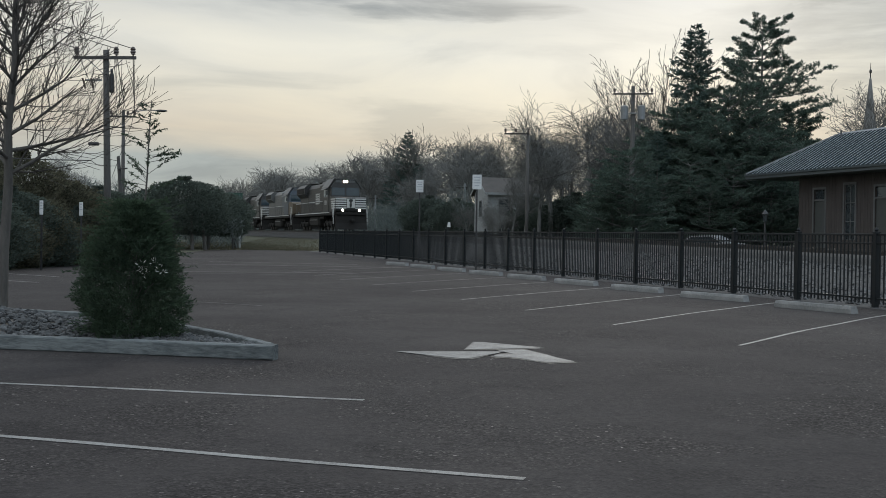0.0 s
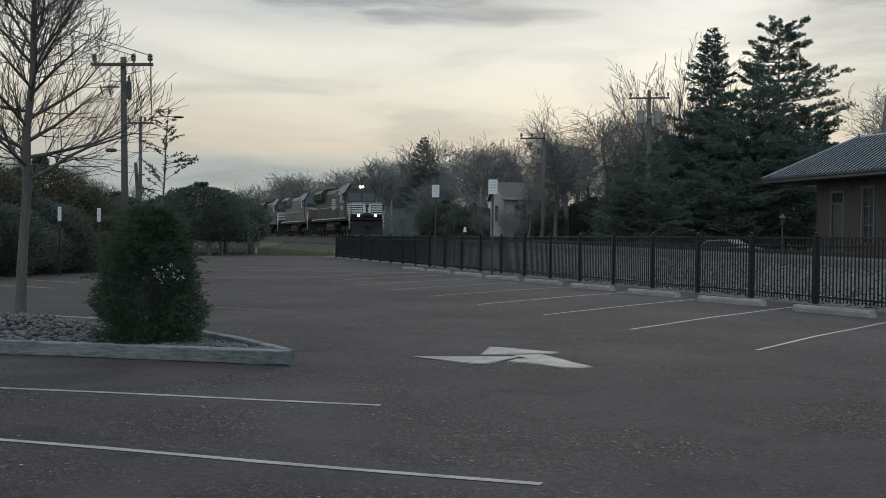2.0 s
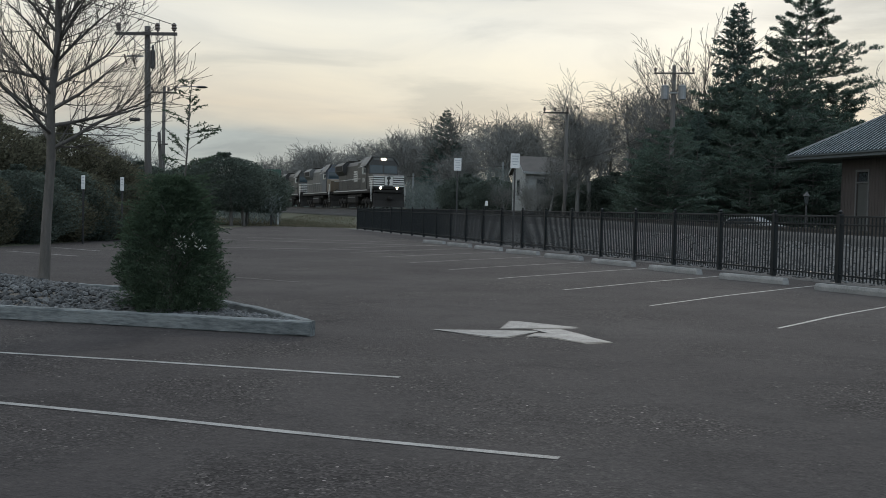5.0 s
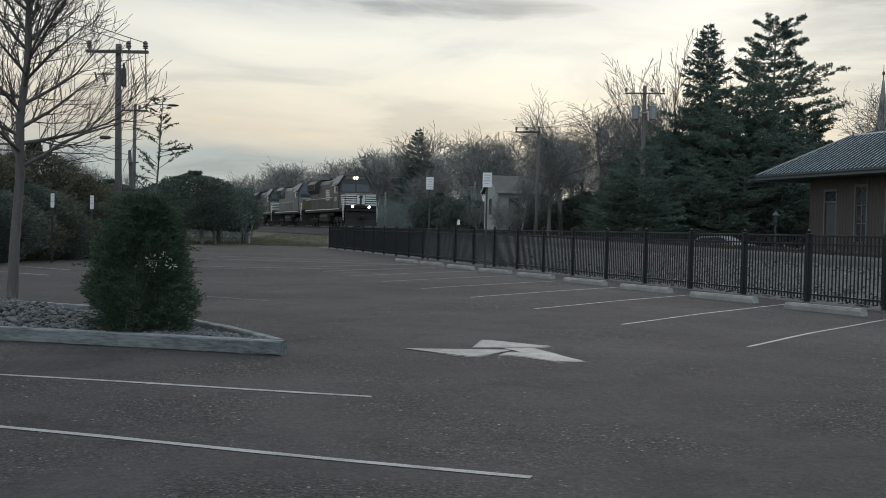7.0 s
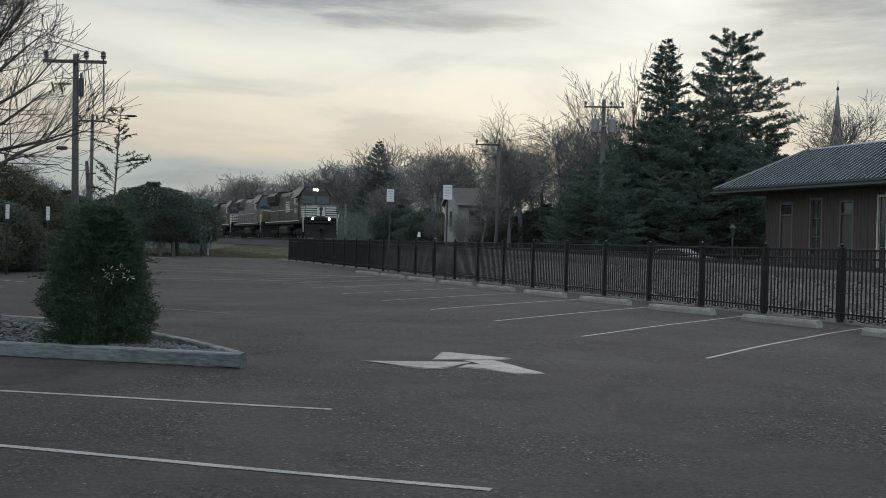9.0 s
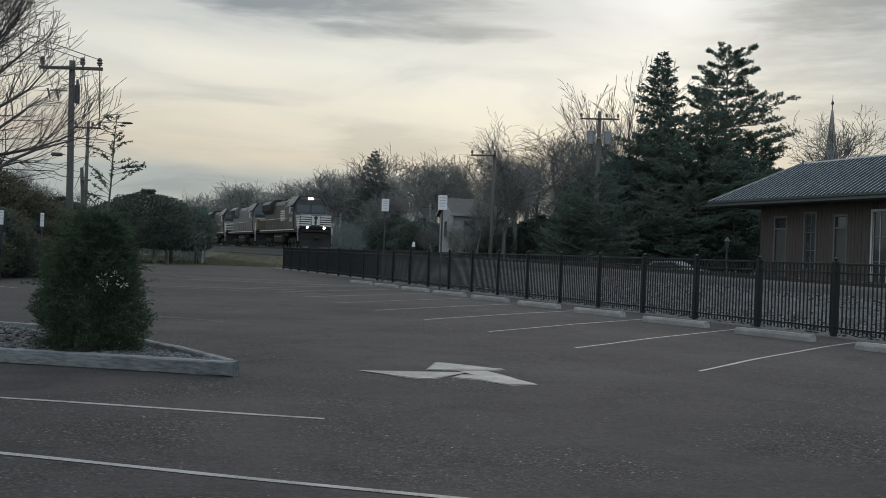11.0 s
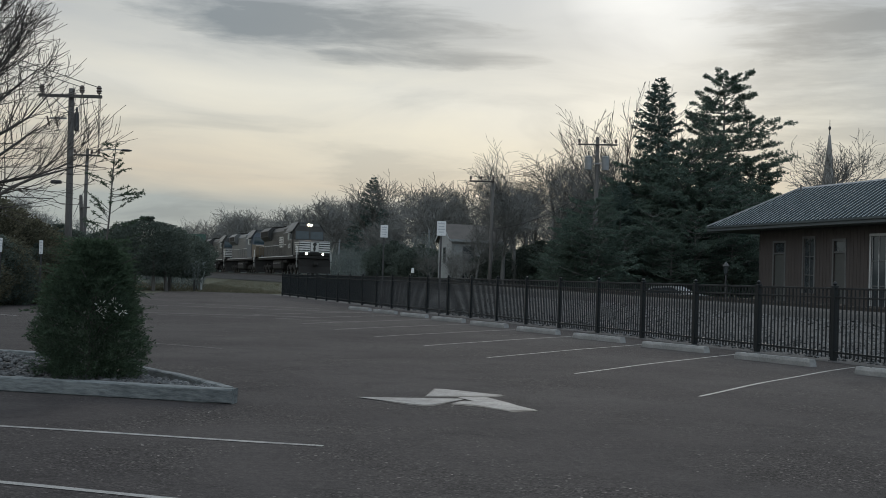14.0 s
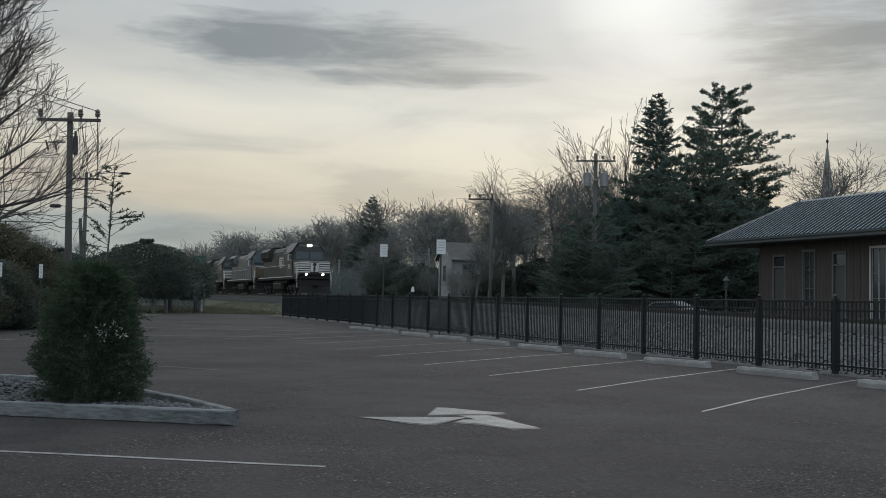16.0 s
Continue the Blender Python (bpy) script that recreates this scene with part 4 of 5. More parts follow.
def spruce_tree(seed, height, reach, label):
    """A spruce: a narrow spire of drooping limbs fringed with short sprays."""
    rng = random.Random(seed)
    ob = thing("spruce_tree", label, "tree")
    wood, m = M(), M()
    wood.tube((0, 0, -0.3), (0, 0, height * 0.99), height * 0.015, 0.02, 8, False)
    whorls = int(height * 2.3)
    for w in range(whorls):
        t = 0.04 + 0.945 * (w + rng.uniform(-0.25, 0.25)) / (whorls - 1)
        half = reach * (1 - t) ** 0.70
        for j in range(6 if t < 0.9 else 5):
            a = 6.283 * (j + rng.uniform(-0.35, 0.35)) / 6 + w * 0.8
            lump = 0.9 + 0.45 * noise.noise(Vector((math.cos(a) * 1.2, math.sin(a) * 1.2, t * 8 + seed)))
            ln = max(0.28, half * lump * rng.uniform(0.72, 1.12))
            d = Vector((math.cos(a), math.sin(a), rng.uniform(-0.4, -0.1) + 1.1 * max(0.0, t - 0.45))).normalized()
            pts = curved(Vector((0, 0, height * t)), d, ln, rng.uniform(0.1, 0.3), 4)
            for q0, q1 in zip(pts, pts[1:]):
                wood.tube(q0, q1, 0.02, 0.014, 3, False)
            side = Vector((-d.y, d.x, 0)).normalized()
            for b in range(int(ln * 17) + 6):
                u = rng.uniform(0.12, 1.0)
                c = along(pts, u)
                o = (side * rng.uniform(-1, 1) + d * rng.uniform(0.4, 1.0) + Vector((0, 0, rng.gauss(-0.25, 0.25) + 0.6 * max(0, t - 0.6)))).normalized()
                far = 0.26 + 0.22 * (1 - u) * min(ln, 3)
                n = o.cross(Vector((rng.gauss(0, 0.3), rng.gauss(0, 0.3), 1))).normalized()
                for v in (0.0, 0.35, 0.65):
                    q = c + o * far * v
                    k = rng.uniform(0.20, 0.32)
                    e = (o + n * rng.uniform(-0.8, 0.8) + Vector((0, 0, rng.gauss(-0.1, 0.3)))).normalized()
                    x = e.cross(Vector((rng.gauss(0, 1), rng.gauss(0, 1), rng.gauss(0, 1)))).normalized() * k * 0.20
                    m.add([q, q + e * k * 0.5 + x, q + e * k, q + e * k * 0.5 - x], [(0, 1, 2, 3)])
    part("trunk", wood, BARK_HAZED, ob)
    part("crown", m, SPRUCE, ob, "drooping fringed dark sprays")
    return ob


pine = pine_tree(101, 19.5, 4.9, 0.16, "tall white pine with layered open boughs")
x, y = out_at(15.95, 96)
pine.matrix_basis = scaled(x, y, 0.0, 0, 1.0)
low_pine = pine_tree(105, 14.0, 5.4, 0.0, "broad young white pine with layered boughs")
x, y = out_at(14.4, 91)
low_pine.matrix_basis = scaled(x, y, 0.0, 80, 1.0, 0.92)
spruce = spruce_tree(102, 19.2, 6.2, "tall dense dark spruce beside the pine")
x, y = out_at(12.72, 95)
spruce.matrix_basis = scaled(x, y, 0.0, 20, 1.0)
# bearing, distance, size, turn, tree
for b, d, s, r, ob in ((11.9, 93, 0.88, 50, low_pine), (13.6, 90, 0.80, 150, low_pine), (15.9, 90, 0.80, 200, low_pine), (17.3, 95, 0.85, 310, low_pine), (10.2, 91, 0.62, 10, low_pine), (10.9, 88, 0.50, 150, spruce), (8.4, 92, 0.40, 260, spruce), (9.2, 88, 0.50, 90, low_pine),
                       (18.6, 99, 0.72, 30, low_pine), (19.8, 108, 0.60, 130, low_pine), (12.6, 86, 0.55, 110, low_pine), (14.7, 86, 0.55, 250, low_pine), (16.5, 87, 0.50, 300, low_pine), (11.2, 85, 0.42, 200, low_pine), (10.1, 83, 0.36, 100, low_pine), (9.5, 79, 0.56, 70, low_pine), (8.7, 80, 0.42, 170, low_pine), (7.7, 90, 0.36, 20, low_pine), (13.5, 84, 0.40, 330, low_pine),
                       (-2.0, 165, 0.86, 50, spruce), (-2.6, 170, 0.70, 150, spruce), (-1.4, 168, 0.62, 20, spruce)):
    x, y = out_at(b, d)
    copy_thing(ob, scaled(x, y, 0.0, r, s * 1.1, s))


# ---- poles, lines and signs ----
def pole_thing(bearing, d, height, arm, label, drop=0.35, turn=0, one_side=False, lean=0.0, r=0.15):
    x, y = out_at(bearing, d)
    ob = thing("utility_pole", label, "utility pole", at=pose(x, y, -0.05, 0, lean, turn))
    part("pole", M().lathe([(r, 0), (r * 0.95, height * 0.3), (r * 0.75, height)], 10), POLE, ob, smooth=True)
    z = height - drop
    a0 = -arm if one_side else -arm / 2
    a1 = 0.15 if one_side else arm / 2
    part("crossarm", M().soft(a0, -r * 0.75 - 0.11, z - 0.06, a1, -r * 0.75, z + 0.06, 0.008), POLE, ob)
    for sgn in ((-1,) if one_side else (-1, 1)):
        part("brace", M().tube((sgn * arm * 0.28, -r * 0.75 - 0.05, z - 0.06), (0, -r * 0.8, z - 0.7), 0.02, 0.02, 4), GREY_METAL, ob)
    ends = []
    for ax_ in ((a0 + 0.1, a0 * 0.5, 0.05) if one_side else (a0 + 0.12, arm * 0.18, a1 - 0.12)):
        part("insulator", M().lathe([(0.03, 0), (0.03, 0.06), (0.10, 0.08), (0.08, 0.13), (0.12, 0.16), (0.08, 0.24), (0.11, 0.27), (0.06, 0.36), (0.02, 0.38)], 8, (ax_, -r * 0.75 - 0.05, z + 0.06)), PORCELAIN, ob)
        ends.append(ob.matrix_basis @ Vector((ax_, -r * 0.75 - 0.05, z + 0.36)))
    return ob, ends


p1, e1 = pole_thing(-17.07, 45.5, 8.45, 2.42, "tall wooden utility pole with crossarm and insulators", 0.32, 4, lean=-1.1)
part("cutout", M().lathe([(0.06, 0), (0.10, 0.05), (0.10, 0.7), (0.05, 0.78), (0.05, 0.95)], 8, (0.24, -0.1, 6.75)), DARK_METAL, p1)
m = M()
m.soft(-0.75, -0.3, 7.2, -0.1, -0.2, 7.26, 0.005)
part("bracket", m, GREY_METAL, p1)
for x0 in (-0.74, -0.42):
    part("fuse", M().tube((x0, -0.3, 6.9), (x0 - 0.1, -0.3, 7.3), 0.04, 0.04, 6), PORCELAIN, p1)
part("splice_box", M().soft(-0.72, -0.1, 4.68, -0.3, 0.1, 4.82, 0.04), DARK_METAL, p1)
m = M()
m.pipe([(0.65, -0.15, 8.15), (0.62, -0.15, 6.9), (0.4, -0.1, 5.9), (0.15, -0.1, 5.0)], 0.012, 4)
part("drop_wire", m, WIRE, p1)
m = M()
m.pipe([(1.15, -0.15, 8.15), (1.12, -0.15, 6.1), (1.0, -0.15, 5.5), (0.2, -0.1, 3.4)], 0.012, 4)
part("drop_wire", m, WIRE, p1)
p2, e2 = pole_thing(-16.4, 82, 9.95, 1.9, "wooden utility pole carrying a street lamp arm", 0.5, 4)
m = M()
m.pipe([(0, 0, 9.35), (0.3, 0, 9.62), (0.9, 0, 9.86), (1.7, 0, 9.97), (2.4, 0, 9.95)], 0.035, 6)
part("lamp_arm", m, GREY_METAL, p2)
m = M()
m.lathe([(0.05, 0), (0.16, 0.12), (0.17, 0.3), (0.15, 0.6), (0.08, 0.75), (0.04, 0.8)], 8)
m.v = [(2.3 + z, x, 9.93 + y * 0.55) for x, y, z in m.v]
part("lamp_head", m, DARK_METAL, p2)
x, y = out_at(-16.3, 75)
ob = thing("utility_pole", "leaning old wooden utility pole among branches", "utility pole", at=pose(x, y, -0.05, 0, -4, 10))
part("pole", M().lathe([(0.15, 0), (0.14, 2.0), (0.11, 6.1), (0.07, 6.2)], 10), POLE, ob, smooth=True)
part("bracket", M().soft(-0.1, -0.22, 5.3, 0.55, -0.13, 5.4, 0.01), POLE, ob)
p4, e4 = pole_thing(9.62, 84, 12.7, 3.0, "wooden utility pole with two grey transformers", 0.6, -8, r=0.19)
for sgn in (-1, 1):
    can = part("transformer", M().lathe([(0.26, 0), (0.29, 0.04), (0.29, 0.95), (0.31, 0.98), (0.27, 1.06), (0.06, 1.12)], 14, (sgn * 0.63, -0.12, 10.15)), GREY_METAL, p4, "grey cylindrical transformer can", smooth=False)
    part("bushing", M().lathe([(0.04, 0), (0.07, 0.06), (0.04, 0.12), (0.07, 0.18), (0.02, 0.3)], 8, (sgn * 0.63, -0.12, 11.25)), PORCELAIN, can)
    part("jumper", M().pipe([(sgn * 0.63, -0.12, 11.5), (sgn * 0.8, -0.2, 11.8), (sgn * 1.1, -0.2, 12.15)], 0.02, 4), WIRE, can)
part("bracket", M().soft(-0.6, -0.24, 10.6, 0.6, -0.12, 10.7, 0.01), GREY_METAL, p4)
p5, e5 = pole_thing(4.25, 89, 9.75, 1.9, "wooden utility pole with one-sided crossarm", 0.2, -6, True)
for b, d, h in ((-3.65, 150, 6.5), (-5.7, 170, 6.0), (-7.1, 190, 6.0), (1.0, 118, 6.8)):
    x, y = out_at(b, d)
    ob = thing("line_pole", "weathered pole standing before the woods", "utility pole", at=(x, y, 0.0), group="poles before the woods")
    part("pole", M().lathe([(0.16, 0), (0.11, h)], 8), GREY_METAL, ob)
    part("crossarm", M().soft(-0.9, -0.06, h - 0.5, 0.3, 0.06, h - 0.38, 0.01), POLE, ob)


def cable(a, b, sag, r=0.014):
    m = M()
    pts = [Vector(a).lerp(Vector(b), i / 14) - Vector((0, 0, sag * 4 * (i / 14) * (1 - i / 14))) for i in range(15)]
    d = (Vector(b) - Vector(a)).normalized()
    o = d.cross(Vector((0, 0, 1))).normalized()
    w = o.cross(d)
    m.add([p + o * r * c + w * r * e for p in pts for c, e in ((1, 0), (0, 1), (-1, 0), (0, -1))], [(4 * i + j, 4 * i + (j + 1) % 4, 4 * i + 4 + (j + 1) % 4, 4 * i + 4 + j) for i in range(14) for j in range(4)])
    tagged(part("overhead_cable", m, WIRE), "thin dark overhead power cable between poles", "cable", "overhead cables")


for i, (a, b) in enumerate(zip(e1, e2)):
    cable(a, b, 0.6, 0.018)
    cable(a, Vector((-18.6 + i * 0.7, 17.6 + i * 0.7, 8.9)), 0.25, 0.016)
for a, b in zip(e4, e5):
    cable(b, a, 0.8, 0.014)
cable(Vector((-22.9, 27.5, 4.0)), e1[0] - Vector((-0.6, 0, 4.4)), 0.25, 0.02)
cable(e1[0] - Vector((-0.6, 0, 4.4)), e2[0] - Vector((0, 0, 3.5)), 0.3, 0.02)
cable(e5[2] - Vector((0, 0, 4.2)), e4[0] - Vector((0, 0, 4.4)), 0.5, 0.02)


def sign(name, x, y, turn, h, w, hh, label, lines=4):
    ob = thing(name, label, "sign", at=pose(x, y, 0, 0, 0, turn), group="signs on posts round the lot")
    m = M()
    m.prism([(-0.03, -0.02), (0.03, -0.02), (0.03, 0.0), (0.015, 0.0), (0.015, 0.02), (-0.015, 0.02), (-0.015, 0.0), (-0.03, 0.0)], 0, h - 0.02, "z")
    part("post", m, DARK_METAL, ob)
    plate = part("plate", M().soft(-w / 2, -0.028, h - hh, w / 2, -0.022, h, 0.002), SIGN_WHITE, ob, "white sheet metal plate")
    for i in range(lines):
        z = h - hh * (0.18 + 0.19 * i)
        k = w * (0.36, 0.30, 0.38, 0.26)[i % 4]
        part("text_bar", M().box(-k, -0.033, z - hh * 0.035, k, -0.029, z + hh * 0.035), SIGN_INK, plate)
    for z in (h - 0.05, h - hh + 0.05):
        part("bolt", M().tube((0, -0.038, z), (0, -0.028, z), 0.01, 0.01, 6), GREY_METAL, plate)
    return ob


for x, y, h, hh in ((-1.17, 49.77, 3.75, 0.56), (1.14, 39.87, 3.48, 0.53)):
    sign("parking_sign", x, y, 0, h, 0.33, hh, "small white parking sign on a tall dark post")
for b, d in ((-20.2, 36.5), (-18.35, 37.5)):
    x, y = out_at(b, d)
    sign("parking_sign", x, y, -18, 2.18, 0.14, 0.44, "small white sign on a dark post by hedgerow", 3)
ob = thing("trackside_marker", "small white marker board beside the track", "sign", at=(*out_at(0.2, 90), 0.0))
part("post", M().soft(-0.03, -0.03, 0, 0.03, 0.03, 1.95, 0.005), DARK_METAL, ob)
part("board", M().prism([(-0.14, 1.9), (0.14, 1.9), (0.1, 2.3), (-0.08, 2.3)], -0.05, -0.03, "y"), SIGN_WHITE, ob)
for b, d, h, mt, label in ((-10.6, 84, 0.95, SIGN_WHITE, "short white marker post in the grass"), (-10.95, 79, 0.75, DARK_METAL, "short dark marker post in the grass"), (-12.2, 78, 0.9, POLE, "short wooden stake in the grass")):
    x, y = out_at(b, d)
    ob = thing("marker_post", label, "post", at=(x, y, 0), group="marker posts in the grass")
    part("shaft", M().soft(-0.07, -0.03, 0, 0.07, 0.03, h, 0.01), mt, ob)
    part("cap", M().soft(-0.08, -0.04, h, 0.08, 0.04, h + 0.05, 0.01), mt, ob)


# ---- depot ----
ROOF = mat("standing_seam_roof", (0.020, 0.028, 0.033), 0.85, 0.0, (0.014, 0.020, 0.024), 0.6, 12, spec=0.06)
# seams much paler than the roof sheet: their highlights are put into the colour
SEAM_SHEEN = mat("seam_sheen", (0.22, 0.25, 0.265), 0.42, 0.3, (0.16, 0.19, 0.20), 0.6, 12)
FASCIA = mat("slate_fascia", (0.060, 0.075, 0.082), 0.6, 0, (0.045, 0.056, 0.062), 1, 14)
BOARDS = mat("brown_boards", (0.054, 0.046, 0.044), 0.85, 0, (0.034, 0.030, 0.029), 1.2, 16, 0.3, rnd=0.18, stretch=(3, 3, 0.5))
TRIM = mat("pale_trim", (0.085, 0.09, 0.092), 0.7, 0, (0.06, 0.064, 0.067), 2, 20)
PALE_TRIM = mat("white_door_trim", (0.34, 0.36, 0.37), 0.7, 0, (0.26, 0.275, 0.285), 2, 20)
DOOR_PAINT = mat("dark_green_door", (0.045, 0.05, 0.05), 0.5, 0, (0.03, 0.034, 0.034), 2, 20)
GLASS = mat("window_glass", (0.03, 0.036, 0.04), 0.06, 0, (0.024, 0.03, 0.034), 1, 4, spec=0.8)
SIDING = mat("white_siding", (0.24, 0.26, 0.265), 0.7, 0, (0.17, 0.185, 0.19), 0.8, 12)
SHINGLE = mat("grey_shingles", (0.19, 0.19, 0.185), 0.9, 0, (0.13, 0.13, 0.13), 1.0, 10, 0.3)

DARK_SHINGLE = mat("weathered_dark_shingles", (0.075, 0.068, 0.062), 0.9, 0, (0.045, 0.042, 0.04), 1.0, 10, 0.3)

S0 = 5.0
dep = thing("depot_building", "brown board depot with a hipped grey metal roof", "building",
            at=Matrix.Translation(rail_xy(S0, 28.8, 0)) @ pose(0, 0, 0, 0, 0, TURN), kind="structure")
L, W2, EZ, RZ = 43.4, 4.4, 5.72, 8.4
m = M()
m.add([(0, 0, EZ), (L, 0, EZ), (L, -2 * W2, EZ), (0, -2 * W2, EZ), (W2, -W2, RZ), (L - W2, -W2, RZ)], [(0, 1, 5, 4), (1, 2, 5), (2, 3, 4, 5), (3, 0, 4), (3, 2, 1, 0)])
roof = part("roof", m, ROOF, dep)
slope = math.atan2(RZ - EZ, W2)
for i in range(104):
    x = 0.4 + i * 0.41
    if x > L - 0.2:
        break
    run = min(W2, L - x, x)
    a, b = Vector((x, 0.01, EZ + 0.012)), Vector((x, -run, EZ + 0.012 + run * math.tan(slope)))
    part("seam", M().add([a + Vector((-0.02, 0, 0)), a + Vector((0.02, 0, 0)), a + Vector((0.014, 0, 0.026)), a + Vector((-0.014, 0, 0.026)), b + Vector((-0.02, 0, 0)), b + Vector((0.02, 0, 0)), b + Vector((0.014, 0, 0.026)), b + Vector((-0.014, 0, 0.026))],
                         [(0, 1, 2, 3), (7, 6, 5, 4), (1, 5, 6, 2), (2, 6, 7, 3), (3, 7, 4, 0)]), SEAM_SHEEN, roof)
for i in range(10):
    y = -0.4 - i * 0.41
    run = -y
    a, b = Vector((L, y, EZ + 0.012)), Vector((L - run, y, EZ + 0.012 + run * math.tan(slope)))
    part("seam", M().tube(a, b, 0.025, 0.025, 4), SEAM_SHEEN, roof)
# the lighter metal here paints the sky's bright reflection along the ridge
part("ridge_cap", M().prism([(-W2 - 0.16, RZ - 0.07), (-W2, RZ + 0.045), (-W2 + 0.16, RZ - 0.07)], W2, L - W2, "x"), GREY_METAL, roof)
hip = M()
hip.tube((L, 0, EZ + 0.03), (L - W2, -W2, RZ + 0.03), 0.07, 0.07, 6)
part("hip_cap", hip, GREY_METAL, roof)
part("vent_pipe", M().lathe([(0.06, -0.2), (0.06, 0.35), (0.09, 0.36), (0.09, 0.42)], 8, (L - W2 - 0.6, -W2 + 0.5, RZ - 0.3)), TRIM, roof)
part("fascia", M().soft(-0.02, -0.02, EZ - 0.34, L + 0.02, 0.04, EZ - 0.01, 0.01), FASCIA, dep)
part("fascia", M().soft(L - 0.04, -2 * W2, EZ - 0.34, L + 0.03, -0.03, EZ - 0.01, 0.01), FASCIA, dep)
g = M()
g.prism([(0.04, EZ - 0.13), (0.15, EZ - 0.13), (0.17, EZ - 0.02), (0.15, EZ - 0.02), (0.13, EZ - 0.11), (0.04, EZ - 0.11)], 0, L, "x")
part("gutter", g, FASCIA, dep)
part("soffit", M().box(0, -2 * W2 + 0.04, EZ - 0.36, L - 0.05, -0.04, EZ - 0.32), FASCIA, dep)
WY, WX1, WZ = -1.3, 39.2, EZ - 0.36
openings = [(36.5, 37.6, 0.4, 4.5, "door"), (33.6, 34.6, 1.3, 4.72, "window"), (30.8, 31.8, 0.4, 4.5, "door"), (26.9, 28.6, 0.4, 4.72, "window"), (24.2, 25.2, 0.4, 4.5, "door"), (21.0, 22.0, 1.3, 4.72, "window"), (17.8, 18.8, 0.4, 4.5, "door")]
x = WX1
T_W = 0.2
m = M()
for x0, x1, z0, z1, kind in openings:
    m.box(x1, WY - T_W, 0, x, WY, WZ)
    m.box(x0, WY - T_W, z1, x1, WY, WZ)
    if z0 > 0:
        m.box(x0, WY - T_W, 0, x1, WY, z0)
    x = x0
m.box(1.3, WY - T_W, 0, x, WY, WZ)
front = part("wall", m, BOARDS, dep, "brown vertical board wall")
part("wall", M().box(WX1 - T_W, -2 * W2 + 1.3, 0, WX1, WY - T_W, WZ), BOARDS, dep)
part("wall", M().box(1.3, -2 * W2 + 1.1, 0, WX1 - T_W, -2 * W2 + 1.3, WZ), BOARDS, dep)
part("wall", M().box(1.3, -2 * W2 + 1.3, 0, 1.5, WY - T_W, WZ), BOARDS, dep)
part("floor", M().box(1.5, -2 * W2 + 1.3, 0.1, WX1 - T_W, WY - T_W, 0.4), CONCRETE, dep)
batten_full = M().soft(-0.025, 0, 0.0, 0.025, 0.022, WZ, 0.004).mesh("batten", BOARDS)
batten_top = M().soft(-0.025, 0, 4.85, 0.025, 0.022, WZ, 0.004).mesh("batten", BOARDS)
for i in range(90):
    x = WX1 - 0.1 - i * 0.3
    if x < 13:
        break
    over = any(x0 - 0.16 < x < x1 + 0.16 for x0, x1, *_ in openings)
    part("batten", batten_top if over else batten_full, None, front, at=(x, WY, 0))
for x0, x1, z0, z1, kind in openings:
    hold = part(kind, M().add([], []), TRIM, dep)
    f = M()
    f.box(x0 - 0.12, WY, z0, x0, WY + 0.04, z1)
    f.box(x1, WY, z0, x1 + 0.12, WY + 0.04, z1)
    f.box(x0 - 0.12, WY, z1, x1 + 0.12, WY + 0.05, z1 + 0.14)
    trim = PALE_TRIM if x1 - x0 > 1.3 else TRIM
    hold.data = f.mesh(kind, trim)
    if kind == "door":
        part("leaf", M().soft(x0 + 0.02, WY - 0.12, z0, x1 - 0.02, WY - 0.06, 3.75, 0.01), DOOR_PAINT, hold, "dark painted door leaf")
        part("head_rail", M().soft(x0, WY - 0.12, 3.76, x1, WY + 0.01, 3.88, 0.01), TRIM, hold)
        part("pane", M().box(x0 + 0.02, WY - 0.10, 3.89, x1 - 0.02, WY - 0.085, z1 - 0.02), GLASS, hold)
        part("handle", M().tube((x0 + 0.14, WY - 0.05, 1.45), (x0 + 0.14, WY - 0.0, 1.45), 0.03, 0.03, 8), GREY_METAL, hold)
    else:
        n = 2 if x1 - x0 < 1.2 else 3
        step = (x1 - x0) / n
        for i in range(n):
            for j in range(3):
                h = (z1 - z0) / 3
                part("pane", M().box(x0 + i * step + 0.025, WY - 0.10, z0 + j * h + 0.025, x0 + (i + 1) * step - 0.025, WY - 0.085, z0 + (j + 1) * h - 0.025), GLASS, hold)
        for i in range(n + 1):
            part("mullion", M().soft(x0 + i * step - 0.025, WY - 0.12, z0, x0 + i * step + 0.025, WY - 0.04, z1, 0.005), trim, hold)
        for j in range(4):
            z = z0 + j * (z1 - z0) / 3
            part("glazing_bar", M().soft(x0, WY - 0.115, z - 0.025, x1, WY - 0.05, z + 0.025, 0.005), TRIM, hold)

# lantern by the depot
x, y = out_at(16.25, 61)
ob = thing("lamp_post", "dark iron lamp post with a glass lantern head", "lamp post", at=(x, y, 0))
part("post", M().lathe([(0.14, 0), (0.14, 0.1), (0.06, 0.2), (0.045, 2.15), (0.07, 2.2)], 10), DARK_METAL, ob)
part("lantern_glass", M().lathe([(0.09, 2.22), (0.14, 2.6)], 6), GLASS, ob, "dark glass lantern sides")
part("lantern_roof", M().lathe([(0.2, 2.61), (0.12, 2.72), (0.03, 2.82), (0.02, 2.9)], 6), DARK_METAL, ob)

